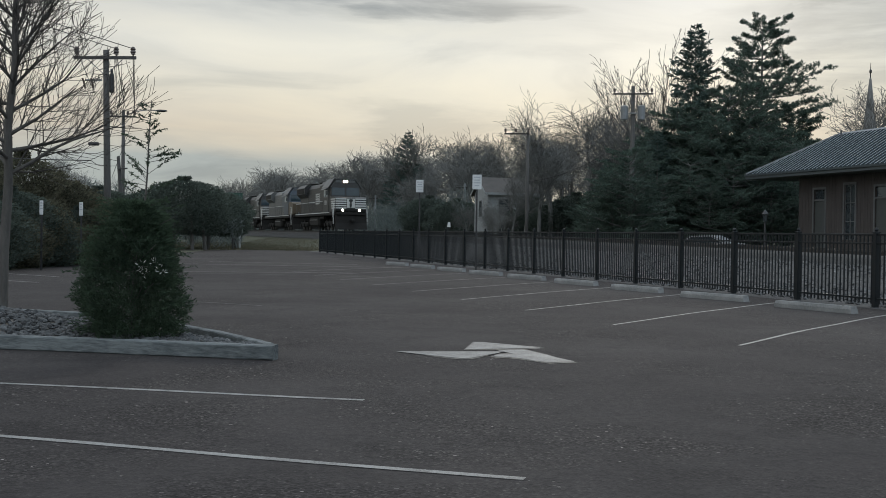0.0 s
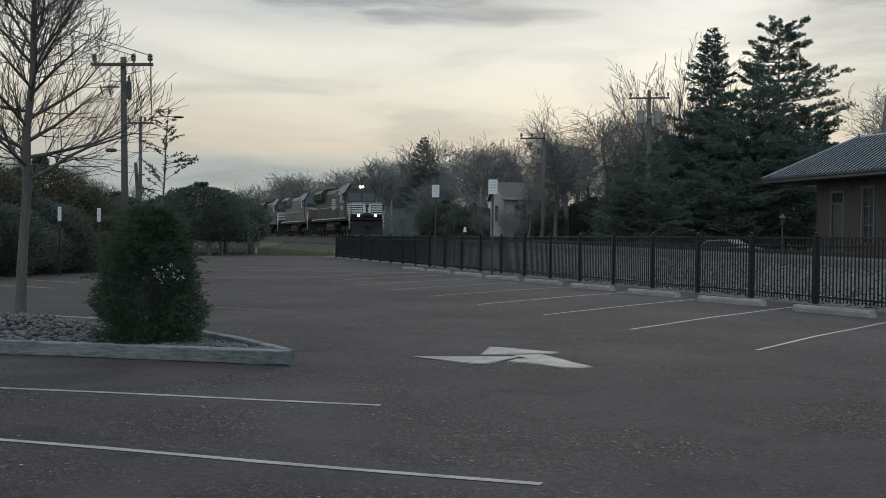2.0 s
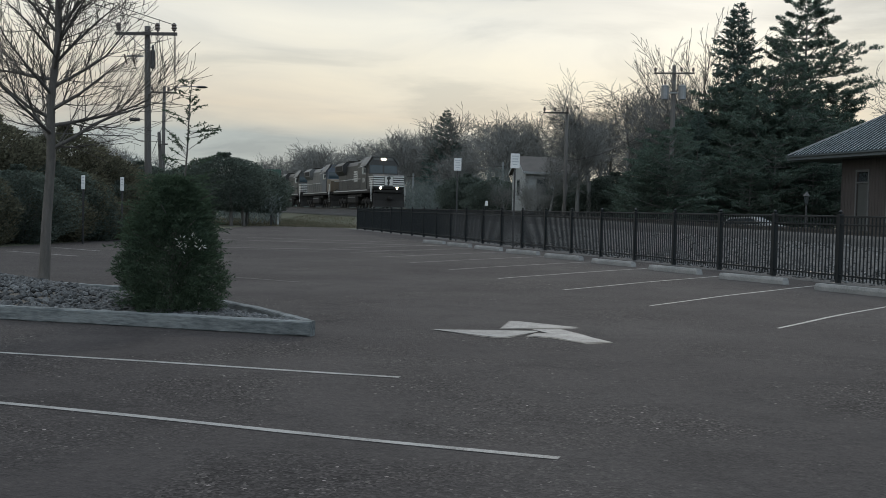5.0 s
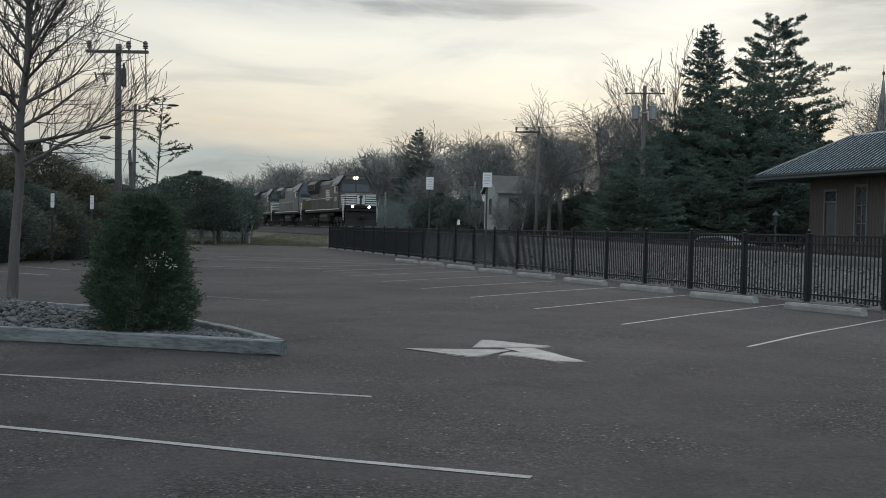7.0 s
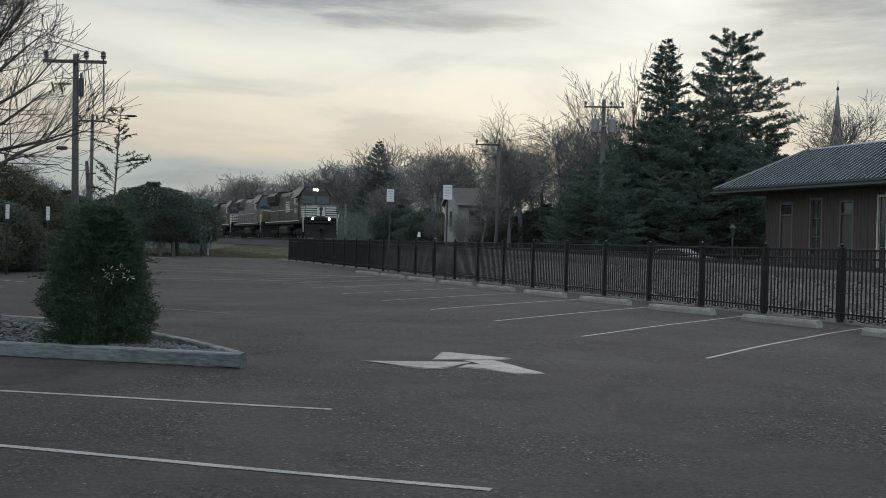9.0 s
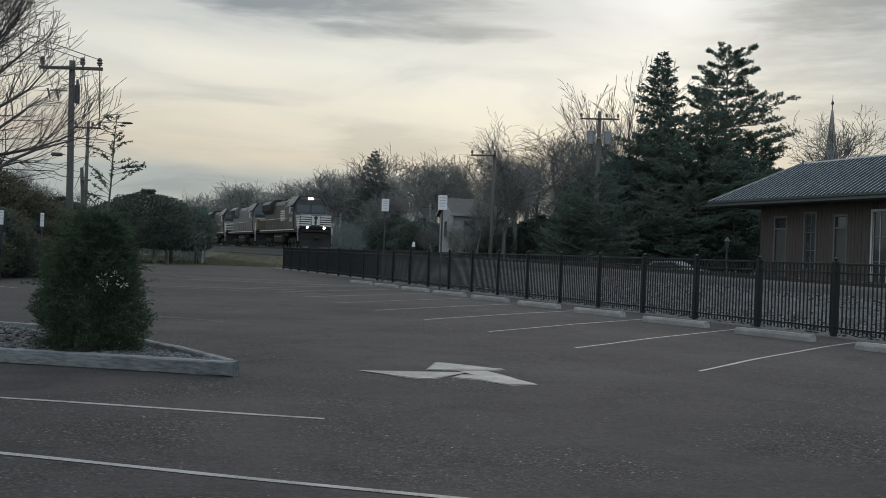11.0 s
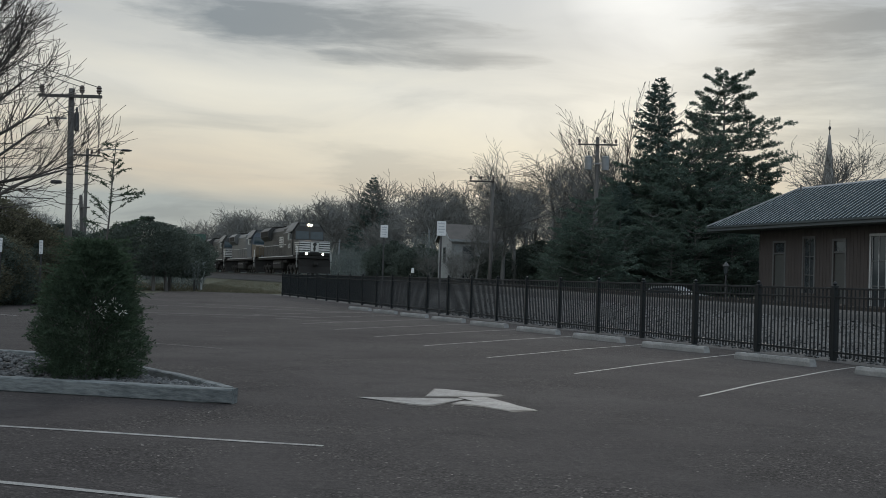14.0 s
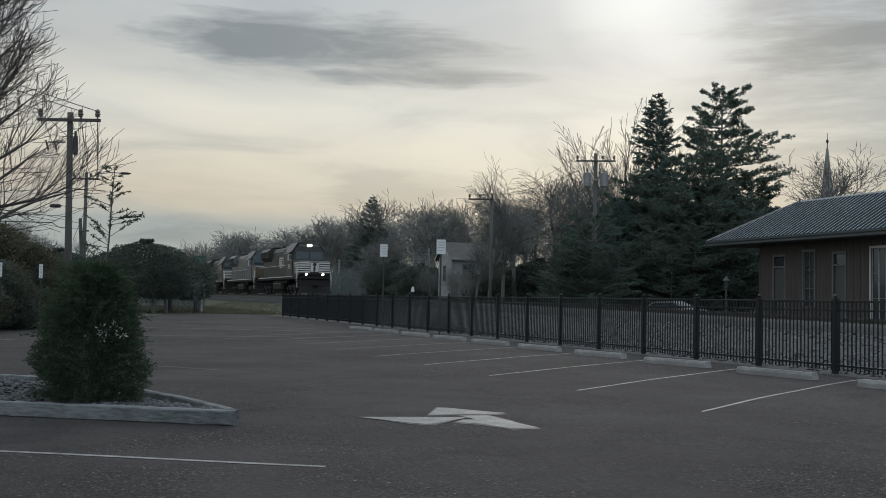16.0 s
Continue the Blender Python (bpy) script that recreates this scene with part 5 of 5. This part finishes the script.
# parked car past the tracks
CAR_PAINT = mat("silver_car_paint", (0.26, 0.275, 0.29), 0.3, 0.5, (0.21, 0.225, 0.24), 2, 30)
RUBBER = mat("tyre_rubber", (0.025, 0.025, 0.026), 0.85, 0)
x, y = out_at(13.25, 62)
car = thing("parked_car", "silver parked sedan beyond the railway bank", "car", at=pose(x, y, 0.03, 0, 0, 148))
m = M()
m.prism([(-2.2, 0.35), (2.2, 0.35), (2.25, 0.6), (2.1, 0.78), (1.1, 0.92), (0.45, 1.36), (-0.75, 1.42), (-1.55, 1.05), (-2.15, 0.98), (-2.25, 0.6)], -0.85, 0.85, "y")
body = part("body", m, CAR_PAINT, car)
for sy in (-0.856, 0.856):
    part("window", M().prism([(0.9, 0.98), (0.38, 1.3), (-0.7, 1.35), (-1.3, 1.03)], sy - 0.006, sy + 0.006, "y"), GLASS, car)
for sx_ in (-1.4, 1.4):
    for sy in (-0.78, 0.78):
        tyre = M().lathe([(0.2, -0.1), (0.31, -0.1), (0.33, -0.05), (0.33, 0.05), (0.31, 0.1), (0.2, 0.1)], 16)
        tyre.v = [(sx_ + a, sy + c, 0.33 + b) for a, b, c in tyre.v]
        wheel = part("wheel", tyre, RUBBER, car)
        rim = M().lathe([(0.05, -0.1), (0.2, -0.09), (0.2, 0.09), (0.05, 0.1)], 12)
        rim.v = [(sx_ + a, sy + c, 0.33 + b) for a, b, c in rim.v]
        part("rim", rim, GREY_METAL, wheel)
for sy in (-0.6, 0.6):
    part("headlight", M().soft(2.1, sy - 0.18, 0.6, 2.24, sy + 0.18, 0.74, 0.02), GLASS, car)

# white house among the trees
x, y = out_at(2.2, 100)
house = thing("house", "white sided two-storey house with a grey gable roof", "house", at=pose(x, y, 0, 0, 0, -79) @ Matrix.Translation((-2.7, 0, 0)), kind="structure")
part("wall", M().prism([(-2.7, 0), (2.7, 0), (2.7, 5.2), (0, 6.48), (-2.7, 5.2)], 0, 5.0, "y"), SIDING, house)
for sgn in (-1, 1):
    part("roof", M().add([(sgn * 3.05, -0.3, 5.0), (sgn * 3.05, 5.3, 5.0), (0, 5.3, 6.5), (0, -0.3, 6.5), (sgn * 3.05, -0.3, 5.16), (sgn * 3.05, 5.3, 5.16), (0, 5.3, 6.68), (0, -0.3, 6.68)],
                         [(0, 1, 2, 3), (4, 5, 6, 7), (0, 1, 5, 4), (0, 3, 7, 4), (1, 2, 6, 5)]), DARK_SHINGLE, house)
    part("rake_board", M().add([(sgn * 3.05, -0.34, 4.95), (0, -0.34, 6.46), (0, -0.34, 6.68), (sgn * 3.05, -0.34, 5.16), (sgn * 3.05, -0.31, 4.95), (0, -0.31, 6.46), (0, -0.31, 6.68), (sgn * 3.05, -0.31, 5.16)],
                               [(0, 1, 2, 3), (4, 5, 6, 7), (0, 1, 5, 4), (2, 3, 7, 6), (0, 3, 7, 4)]), SIDING, house)
part("eave_board", M().box(3.05, -0.3, 4.94, 3.09, 5.3, 5.16), SIDING, house)
for wy in (1.1, 3.3):
    for wz in (0.9, 3.1):
        w = part("window", M().box(2.73, wy - 0.08, wz - 0.08, 2.78, wy + 1.08, wz + 1.48), TRIM, house)
        part("pane", M().box(2.782, wy, wz, 2.79, wy + 1.0, wz + 0.66), GLASS, w)
        part("pane", M().box(2.782, wy, wz + 0.74, 2.79, wy + 1.0, wz + 1.4), GLASS, w)
w = part("window", M().box(-0.5, -0.05, 3.0, 0.5, -0.003, 4.5), TRIM, house)
part("pane", M().box(-0.42, -0.06, 3.08, 0.42, -0.052, 4.42), GLASS, w)
for i in range(22):
    part("siding_board", M().box(2.703, 0.05, 0.2 + i * 0.22, 2.722, 4.95, 0.40 + i * 0.22), SIDING, house)

# church spire far off
x, y = out_at(21.06, 255)
spire = thing("church_spire", "slender grey church spire above distant treetops", "church", at=(x, y, 0), kind="structure")
part("tower", M().soft(-2.3, -2.3, 0, 2.3, 2.3, 17, 0.1), SHINGLE, spire)
part("steeple", M().lathe([(2.5, 17), (1.85, 22.0), (1.05, 29.0), (0.25, 36.2), (0.1, 36.5)], 8), SHINGLE, spire)
part("finial", M().lathe([(0.12, 36.4), (0.1, 37.4), (0.3, 37.6), (0.3, 38.0), (0.08, 38.3), (0.05, 39.7)], 8), DARK_METAL, spire)


# ---- train ----
FRONT_S = 81.0
LOCO_BLACK = mat("loco_black", (0.013, 0.0145, 0.0155), 0.5, 0.0, (0.024, 0.0245, 0.023), 0.8, 14, spec=0.3)
LOCO_GREY = mat("loco_grey", (0.066, 0.071, 0.072), 0.5, 0.0, (0.042, 0.045, 0.044), 0.8, 14)
LOCO_BLUE = mat("loco_blue", (0.028, 0.042, 0.058), 0.5, 0.0, (0.022, 0.032, 0.045), 0.8, 14)
LOCO_YELLOW = mat("loco_yellow", (0.085, 0.066, 0.042), 0.6, 0.0, (0.058, 0.047, 0.033), 0.8, 14)
LOCO_WHITE = mat("loco_white", (0.42, 0.43, 0.42), 0.5, 0, (0.30, 0.31, 0.30), 0.8, 14)
CAB_GLASS = mat("cab_glass", (0.022, 0.036, 0.043), 0.08, 0, (0.018, 0.03, 0.036), 1, 4, spec=0.5)
UNDER = mat("grimy_underframe", (0.020, 0.0195, 0.0185), 0.9, 0.0, (0.012, 0.0118, 0.0112), 1.5, 20, spec=0.2)
LAMP_ON = glow_mat("lit_headlight", (1.0, 0.86, 0.66), 14.0)
BOX_GREEN = mat("green_container", (0.022, 0.068, 0.050), 0.6, 0, (0.017, 0.050, 0.038), 0.6, 12)
BOX_WHITE = mat("white_container", (0.30, 0.32, 0.32), 0.6, 0, (0.22, 0.24, 0.24), 0.6, 12)


def letters(text, size, material, parent, m):
    cu = bpy.data.curves.new("lettering", "FONT")
    cu.body, cu.size, cu.extrude, cu.align_x = text, size, 0.004, "CENTER"
    tmp = bpy.data.objects.new("lettering", cu)
    me = bpy.data.meshes.new_from_object(tmp)
    bpy.data.objects.remove(tmp)
    me.materials.append(material)
    return part("number", me, None, parent, "painted road number", at=m)


def bogie(parent, x):
    b = part("bogie", M().soft(x - 2.1, -1.18, 0.42, x + 2.1, -0.98, 0.86, 0.05).soft(x - 2.1, 0.98, 0.42, x + 2.1, 1.18, 0.86, 0.05).soft(x - 0.4, -1.0, 0.5, x + 0.4, 1.0, 1.0, 0.05), UNDER, parent)
    for dx in (-1.65, 0, 1.65):
        for sy in (-0.82, 0.82):
            w = M().lathe([(0.12, -0.09), (0.47, -0.09), (0.51, -0.06), (0.52, 0.06), (0.12, 0.07)], 20)
            w.v = [(x + dx + p, sy + r * (1 if sy < 0 else -1), 0.52 + q) for p, q, r in w.v]
            part("wheel", w, RAIL_STEEL, b)
        part("journal_box", M().soft(x + dx - 0.2, -1.3, 0.36, x + dx + 0.2, -1.18, 0.7, 0.03), UNDER, b)
        part("spring", M().lathe([(0.12, 0.72), (0.12, 1.02)], 8, (x + dx + 0.42, -1.08, 0)), UNDER, b)


def locomotive(x0, body, cab, nose, stripes, number, lit, label):
    ob = thing("locomotive", label, "locomotive", group="train on the railway",
               at=Matrix.Translation(rail_xy(FRONT_S - x0, TRACK_N, RAIL_Z)) @ pose(0, 0, 0, 0, 0, TURN + 180) @ Matrix.Diagonal((1, 1, 1.04, 1)))
    part("underframe", M().soft(-21.0, -1.5, 1.38, -0.75, 1.5, 1.72, 0.03), UNDER, ob)
    part("sill_stripe", M().box(-20.8, -1.512, 1.60, -3.0, -1.503, 1.68), LOCO_WHITE, ob)
    hoodm = M().prism([(-0.98, 1.72), (0.98, 1.72), (0.98, 4.12), (0.68, 4.52), (-0.68, 4.52), (-0.98, 4.12)], -16.2, -6.1, "x")
    hood = part("hood", hoodm, body, ob)
    part("radiator", M().prism([(-0.98, 1.72), (0.98, 1.72), (1.0, 3.3), (1.42, 3.7), (1.42, 4.3), (1.05, 4.62), (-1.05, 4.62), (-1.42, 4.3), (-1.42, 3.7), (-1.0, 3.3)], -20.6, -16.2, "x"), body, ob)
    part("grille", M().soft(-20.3, -1.44, 3.75, -16.5, -1.41, 4.25, 0.01), UNDER, ob)
    part("inertial_block", M().prism([(-1.3, 2.5), (1.3, 2.5), (1.3, 4.25), (0.95, 4.6), (-0.95, 4.6), (-1.3, 4.25)], -8.6, -6.1, "x"), LOCO_BLACK if body is LOCO_BLACK else cab, ob)
    for i in range(15):
        xx = -15.9 + i * 0.56
        d = part("hood_door", M().soft(xx, -1.008, 1.85, xx + 0.5, -0.982, 3.75, 0.008), body, hood)
        part("latch", M().soft(xx + 0.42, -1.03, 2.7, xx + 0.46, -1.008, 2.85, 0.004), GREY_METAL, d)
    for i, xx in enumerate((-19.6, -18.3, -17.0, -11.5, -10.2)):
        part("roof_fan", M().lathe([(0.62, 0), (0.62, 0.16), (0.5, 0.2), (0.12, 0.2)], 16, (xx, 0, 4.6 if i < 3 else 4.5)), UNDER, ob)
    part("exhaust_stack", M().soft(-13.8, -0.3, 4.5, -12.9, 0.3, 4.78, 0.03), UNDER, ob)
    # cab
    cabm = M().prism([(-1.52, 1.72), (1.52, 1.72), (1.52, 3.95), (1.02, 4.66), (-1.02, 4.66), (-1.52, 3.95)], -6.1, -3.35, "x")
    c = part("cab", cabm, cab, ob)
    # grey on the cab roof paints in the sky's reflection on its slopes
    part("cab_roof", M().prism([(-1.62, 3.88), (-1.58, 3.98), (-1.06, 4.74), (1.06, 4.74), (1.58, 3.98), (1.62, 3.88), (1.56, 3.92), (1.03, 4.67), (-1.03, 4.67), (-1.56, 3.92)], -6.2, -3.15, "x"), LOCO_GREY, ob)
    for xx in (-5.5, -4.45):
        w = part("side_window", M().soft(xx, -1.545, 3.1, xx + 0.85, -1.515, 3.75, 0.01), CAB_GLASS, c)
        part("window_frame", M().soft(xx - 0.05, -1.535, 3.03, xx + 0.9, -1.521, 3.1, 0.004), LOCO_GREY, w)
    part("sunshade", M().add([(-5.6, -1.53, 3.86), (-3.5, -1.53, 3.86), (-3.5, -1.95, 3.70), (-5.6, -1.95, 3.70), (-5.6, -1.53, 3.89), (-3.5, -1.53, 3.89), (-3.5, -1.95, 3.73), (-5.6, -1.95, 3.73)], [(0, 1, 2, 3), (4, 5, 6, 7), (2, 3, 7, 6), (0, 3, 7, 4), (1, 2, 6, 5)]), LOCO_GREY, c)
    part("mirror", M().soft(-3.62, -1.72, 3.2, -3.56, -1.56, 3.6, 0.01), LOCO_GREY, c)
    # slanted cab front and nose
    front = M().add([(-3.35, -1.5, 2.9), (-3.35, 1.5, 2.9), (-3.35, 1.0, 4.64), (-3.35, -1.0, 4.64), (-2.75, -1.42, 2.9), (-2.75, 1.42, 2.9), (-3.0, 0.92, 4.62), (-3.0, -0.92, 4.62), (-3.35, -1.5, 3.95), (-3.35, 1.5, 3.95), (-2.9, -1.36, 3.95), (-2.9, 1.36, 3.95)],
                    [(4, 5, 11, 10), (10, 11, 6, 7), (0, 4, 10, 8), (8, 10, 7, 3), (5, 1, 9, 11), (11, 9, 2, 6), (7, 6, 2, 3)])
    part("cab_front", front, cab, ob)
    for sy in (-1, 1):
        a0, a1 = (0.08, 1.30) if sy > 0 else (-1.30, -0.08)
        part("windshield", M().add([(-2.79, a0, 3.2), (-2.79, a1, 3.2), (-2.875, a1 * 0.98, 3.9), (-2.875, a0, 3.9), (-2.82, a0, 3.2), (-2.82, a1, 3.2), (-2.905, a1 * 0.98, 3.9), (-2.905, a0, 3.9)],
                                   [(0, 1, 2, 3), (7, 6, 5, 4), (0, 1, 5, 4), (2, 3, 7, 6)]), CAB_GLASS, ob, "dark blue-grey windscreen")
    nm = M().prism([(-3.36, 1.72), (-0.62, 1.72), (-0.56, 1.9), (-0.56, 2.88), (-0.95, 3.02), (-3.36, 3.12)], -1.46, 1.46, "y")
    n = part("nose", nm, nose, ob)
    if stripes:
        for i in range(5):
            z = 1.96 + i * 0.20
            for y0, y1 in ((-1.44, -0.42), (0.42, 1.44)):
                part("stripe", M().box(-0.556, y0, z, -0.545, y1, z + 0.115), LOCO_WHITE, n)
            part("stripe", M().box(-2.2 - 0.1 * i, -1.472, z, -0.6, -1.463, z + 0.115), LOCO_WHITE, n)
        part("emblem", M().prism([(-0.38, 2.05), (0.38, 2.05), (0.38, 2.85), (-0.38, 2.85)], -0.556, -0.548, "x"), LOCO_WHITE, n)
        part("emblem_mark", M().prism([(-0.1, 2.06), (0.05, 2.06), (0.1, 2.3), (0.06, 2.5), (0.2, 2.68), (0.12, 2.84), (-0.12, 2.82), (-0.2, 2.66), (-0.08, 2.5), (-0.14, 2.3)], -0.547, -0.540, "x"), LOCO_BLACK, n)
    part("number_board", M().soft(-3.02, -0.95, 4.36, -2.95, -0.3, 4.58, 0.01), LOCO_GREY, ob)
    part("number_board", M().soft(-3.02, 0.3, 4.36, -2.95, 0.95, 4.58, 0.01), LOCO_GREY, ob)
    lamp = LAMP_ON if lit else GREY_METAL
    for y in (-0.13, 0.13):
        part("headlight", M().tube((-2.98, y, 4.47), (-2.9, y, 4.47), 0.1, 0.1, 14), lamp, ob)
    for y in (-0.78, 0.78):
        d = part("ditch_light", M().tube((-0.72, y, 1.82), (-0.5, y, 1.82), 0.14, 0.14, 14), UNDER, ob)
        part("lens", M().tube((-0.499, y, 1.82), (-0.48, y, 1.82), 0.105, 0.105, 14), lamp, d)
    part("anticlimber", M().soft(-0.72, -1.35, 1.40, -0.25, 1.35, 1.62, 0.03), UNDER, ob)
    part("plow", M().prism([(-0.55, 0.15), (-0.1, 0.12), (-0.35, 0.7), (-0.4, 1.36), (-0.75, 1.36)], -1.45, 1.45, "y"), UNDER, ob)
    part("coupler", M().soft(-0.3, -0.16, 0.78, 0.35, 0.16, 1.05, 0.05), UNDER, ob)
    for y in (-1.58, 1.58):
        for xx in (-0.95, -0.62):
            r = M().pipe([(xx, y, 0.6), (xx, y * 1.03, 1.5), (xx - 0.25, y * 0.97, 2.35), (xx - 0.75, y * 0.95, 2.5)], 0.024, 6)
            part("grab_rail", r, LOCO_WHITE, ob)
        for i in range(3):
            part("step", M().soft(-1.15, y - 0.12, 0.35 + i * 0.38, -0.6, y + 0.12, 0.39 + i * 0.38, 0.008), UNDER, ob)
    for y in (-1.46,):
        part("handrail", M().tube((-20.8, y, 2.72), (-6.4, y, 2.72), 0.022, 0.022, 6), LOCO_WHITE, ob)
        for i in range(10):
            xx = -20.7 + i * 1.58
            part("stanchion", M().tube((xx, y, 1.7), (xx, y, 2.72), 0.018, 0.018, 6), LOCO_GREY, ob)
    part("fuel_tank", M().soft(-13.4, -1.4, 0.32, -8.8, 1.4, 1.38, 0.22), UNDER, ob)
    part("tank_stripe", M().soft(-13.0, -1.425, 0.98, -9.2, -1.404, 1.06, 0.004), LOCO_GREY, ob)
    part("air_reservoir", M().tube((-8.4, -1.2, 1.2), (-6.4, -1.2, 1.2), 0.16, 0.16, 10), UNDER, ob)
    bogie(ob, -17.2)
    bogie(ob, -4.6)
    if number:
        letters(number, 0.62, LOCO_WHITE, ob, Matrix.Translation((-4.7, -1.53, 2.35)) @ pose(0, 0, 0, 90, 0, 0))
        # lettering on the hood, kept as plain blocks
        for i in range(5):
            for j in range(4):
                part("logo_bar", M().box(-12.1 + j * 0.42, -1.016, 2.55 + i * 0.22, -11.75 + j * 0.42, -1.010, 2.70 + i * 0.22), LOCO_WHITE, ob)
        for i in range(2):
            for a, b in ((0.0, 0.22), (0.5, 0.72)):
                part("logo_bar", M().box(-10.2 + i * 1.1 + a, -1.016, 2.55, -10.2 + i * 1.1 + b, -1.010, 3.58), LOCO_WHITE, ob)
            part("logo_bar", M().box(-10.2 + i * 1.1 + 0.22, -1.016, 2.9 + 0.2 * i, -10.2 + i * 1.1 + 0.5, -1.010, 3.2 + 0.2 * i), LOCO_WHITE, ob)
    return ob


locomotive(0.0, LOCO_BLACK, LOCO_BLACK, LOCO_BLACK, True, "1804", True, "black freight locomotive with white nose stripes and lit headlights")
locomotive(-22.3, LOCO_GREY, LOCO_BLUE, LOCO_YELLOW, False, "", False, "grey and blue freight locomotive with a yellow nose")
locomotive(-44.6, LOCO_BLACK, LOCO_BLACK, LOCO_BLACK, True, "", False, "black freight locomotive third in the train")


def container(x, z, length, material, label):
    ob = thing("shipping_container", label, "container", group="containers on the train",
               at=Matrix.Translation(rail_xy(FRONT_S - x, TRACK_N, RAIL_Z + z)) @ pose(0, 0, 0, 0, 0, TURN + 180))
    part("body", M().box(-length, -1.18, 0.1, 0, 1.18, 2.78), material, ob)
    n = int(length / 0.45)
    rib = M().soft(-0.1, -1.222, 0.16, 0.1, -1.183, 2.70, 0.012).mesh("rib", material)
    for i in range(n):
        part("rib", rib, None, ob, at=(-(i + 0.5) * length / n, 0, 0))
    for z0 in (0.0, 2.72):
        part("side_rail", M().soft(-length, -1.22, z0, 0, 1.22, z0 + 0.14, 0.01), material, ob)
    part("emblem", M().box(-length * 0.28, -1.232, 1.6, -length * 0.2, -1.224, 2.2), LOCO_GREY, ob)
    for y in (-0.6, 0.6):
        part("door_bar", M().tube((0.03, y, 0.2), (0.03, y, 2.65), 0.025, 0.025, 6), GREY_METAL, ob)


def well_car(x):
    ob = thing("well_car", "low dark steel container well wagon on rails", "rail wagon", group="wagons of the train",
               at=Matrix.Translation(rail_xy(FRONT_S - x, TRACK_N, RAIL_Z)) @ pose(0, 0, 0, 0, 0, TURN + 180))
    part("side_sill", M().soft(-14.2, -1.5, 0.38, -1.8, -1.36, 1.28, 0.03), UNDER, ob)
    part("side_sill", M().soft(-14.2, 1.36, 0.38, -1.8, 1.5, 1.28, 0.03), UNDER, ob)
    part("well_floor", M().soft(-14.2, -1.35, 0.34, -1.8, 1.35, 0.48, 0.02), UNDER, ob)
    for a, b in ((-16.0, -14.1), (-1.9, -0.1)):
        part("end_platform", M().soft(a, -1.4, 1.0, b, 1.4, 1.3, 0.03), UNDER, ob)
    for i in range(14):
        part("side_post", M().soft(-14.0 + i * 0.92, -1.56, 0.4, -13.9 + i * 0.92, -1.5, 1.26, 0.01), UNDER, ob)
    for xx in (-15.0, -1.0):
        b = part("bogie", M().soft(xx - 1.2, -1.15, 0.35, xx + 1.2, -0.98, 0.75, 0.05).soft(xx - 0.3, -1, 0.4, xx + 0.3, 1, 0.95, 0.04), UNDER, ob)
        for dx in (-0.85, 0.85):
            for sy in (-0.82, 0.82):
                w = M().lathe([(0.12, -0.07), (0.42, -0.07), (0.46, 0.05), (0.12, 0.06)], 16)
                w.v = [(xx + dx + p, sy + r, 0.46 + q) for p, q, r in w.v]
                part("wheel", w, RAIL_STEEL, b)


x = -67.2
for i in range(6):
    well_car(x)
    container(x - 1.9, 0.5, 12.19, (BOX_GREEN, BOX_WHITE, BOX_GREEN)[i % 3], ("green ribbed steel shipping container in a well wagon", "white shipping container in a well wagon", "green ribbed steel shipping container in a well wagon")[i % 3])
    if i:
        container(x - 1.9, 3.37, 12.19, BOX_GREEN, "green ribbed shipping container stacked on another")
    x -= 16.3
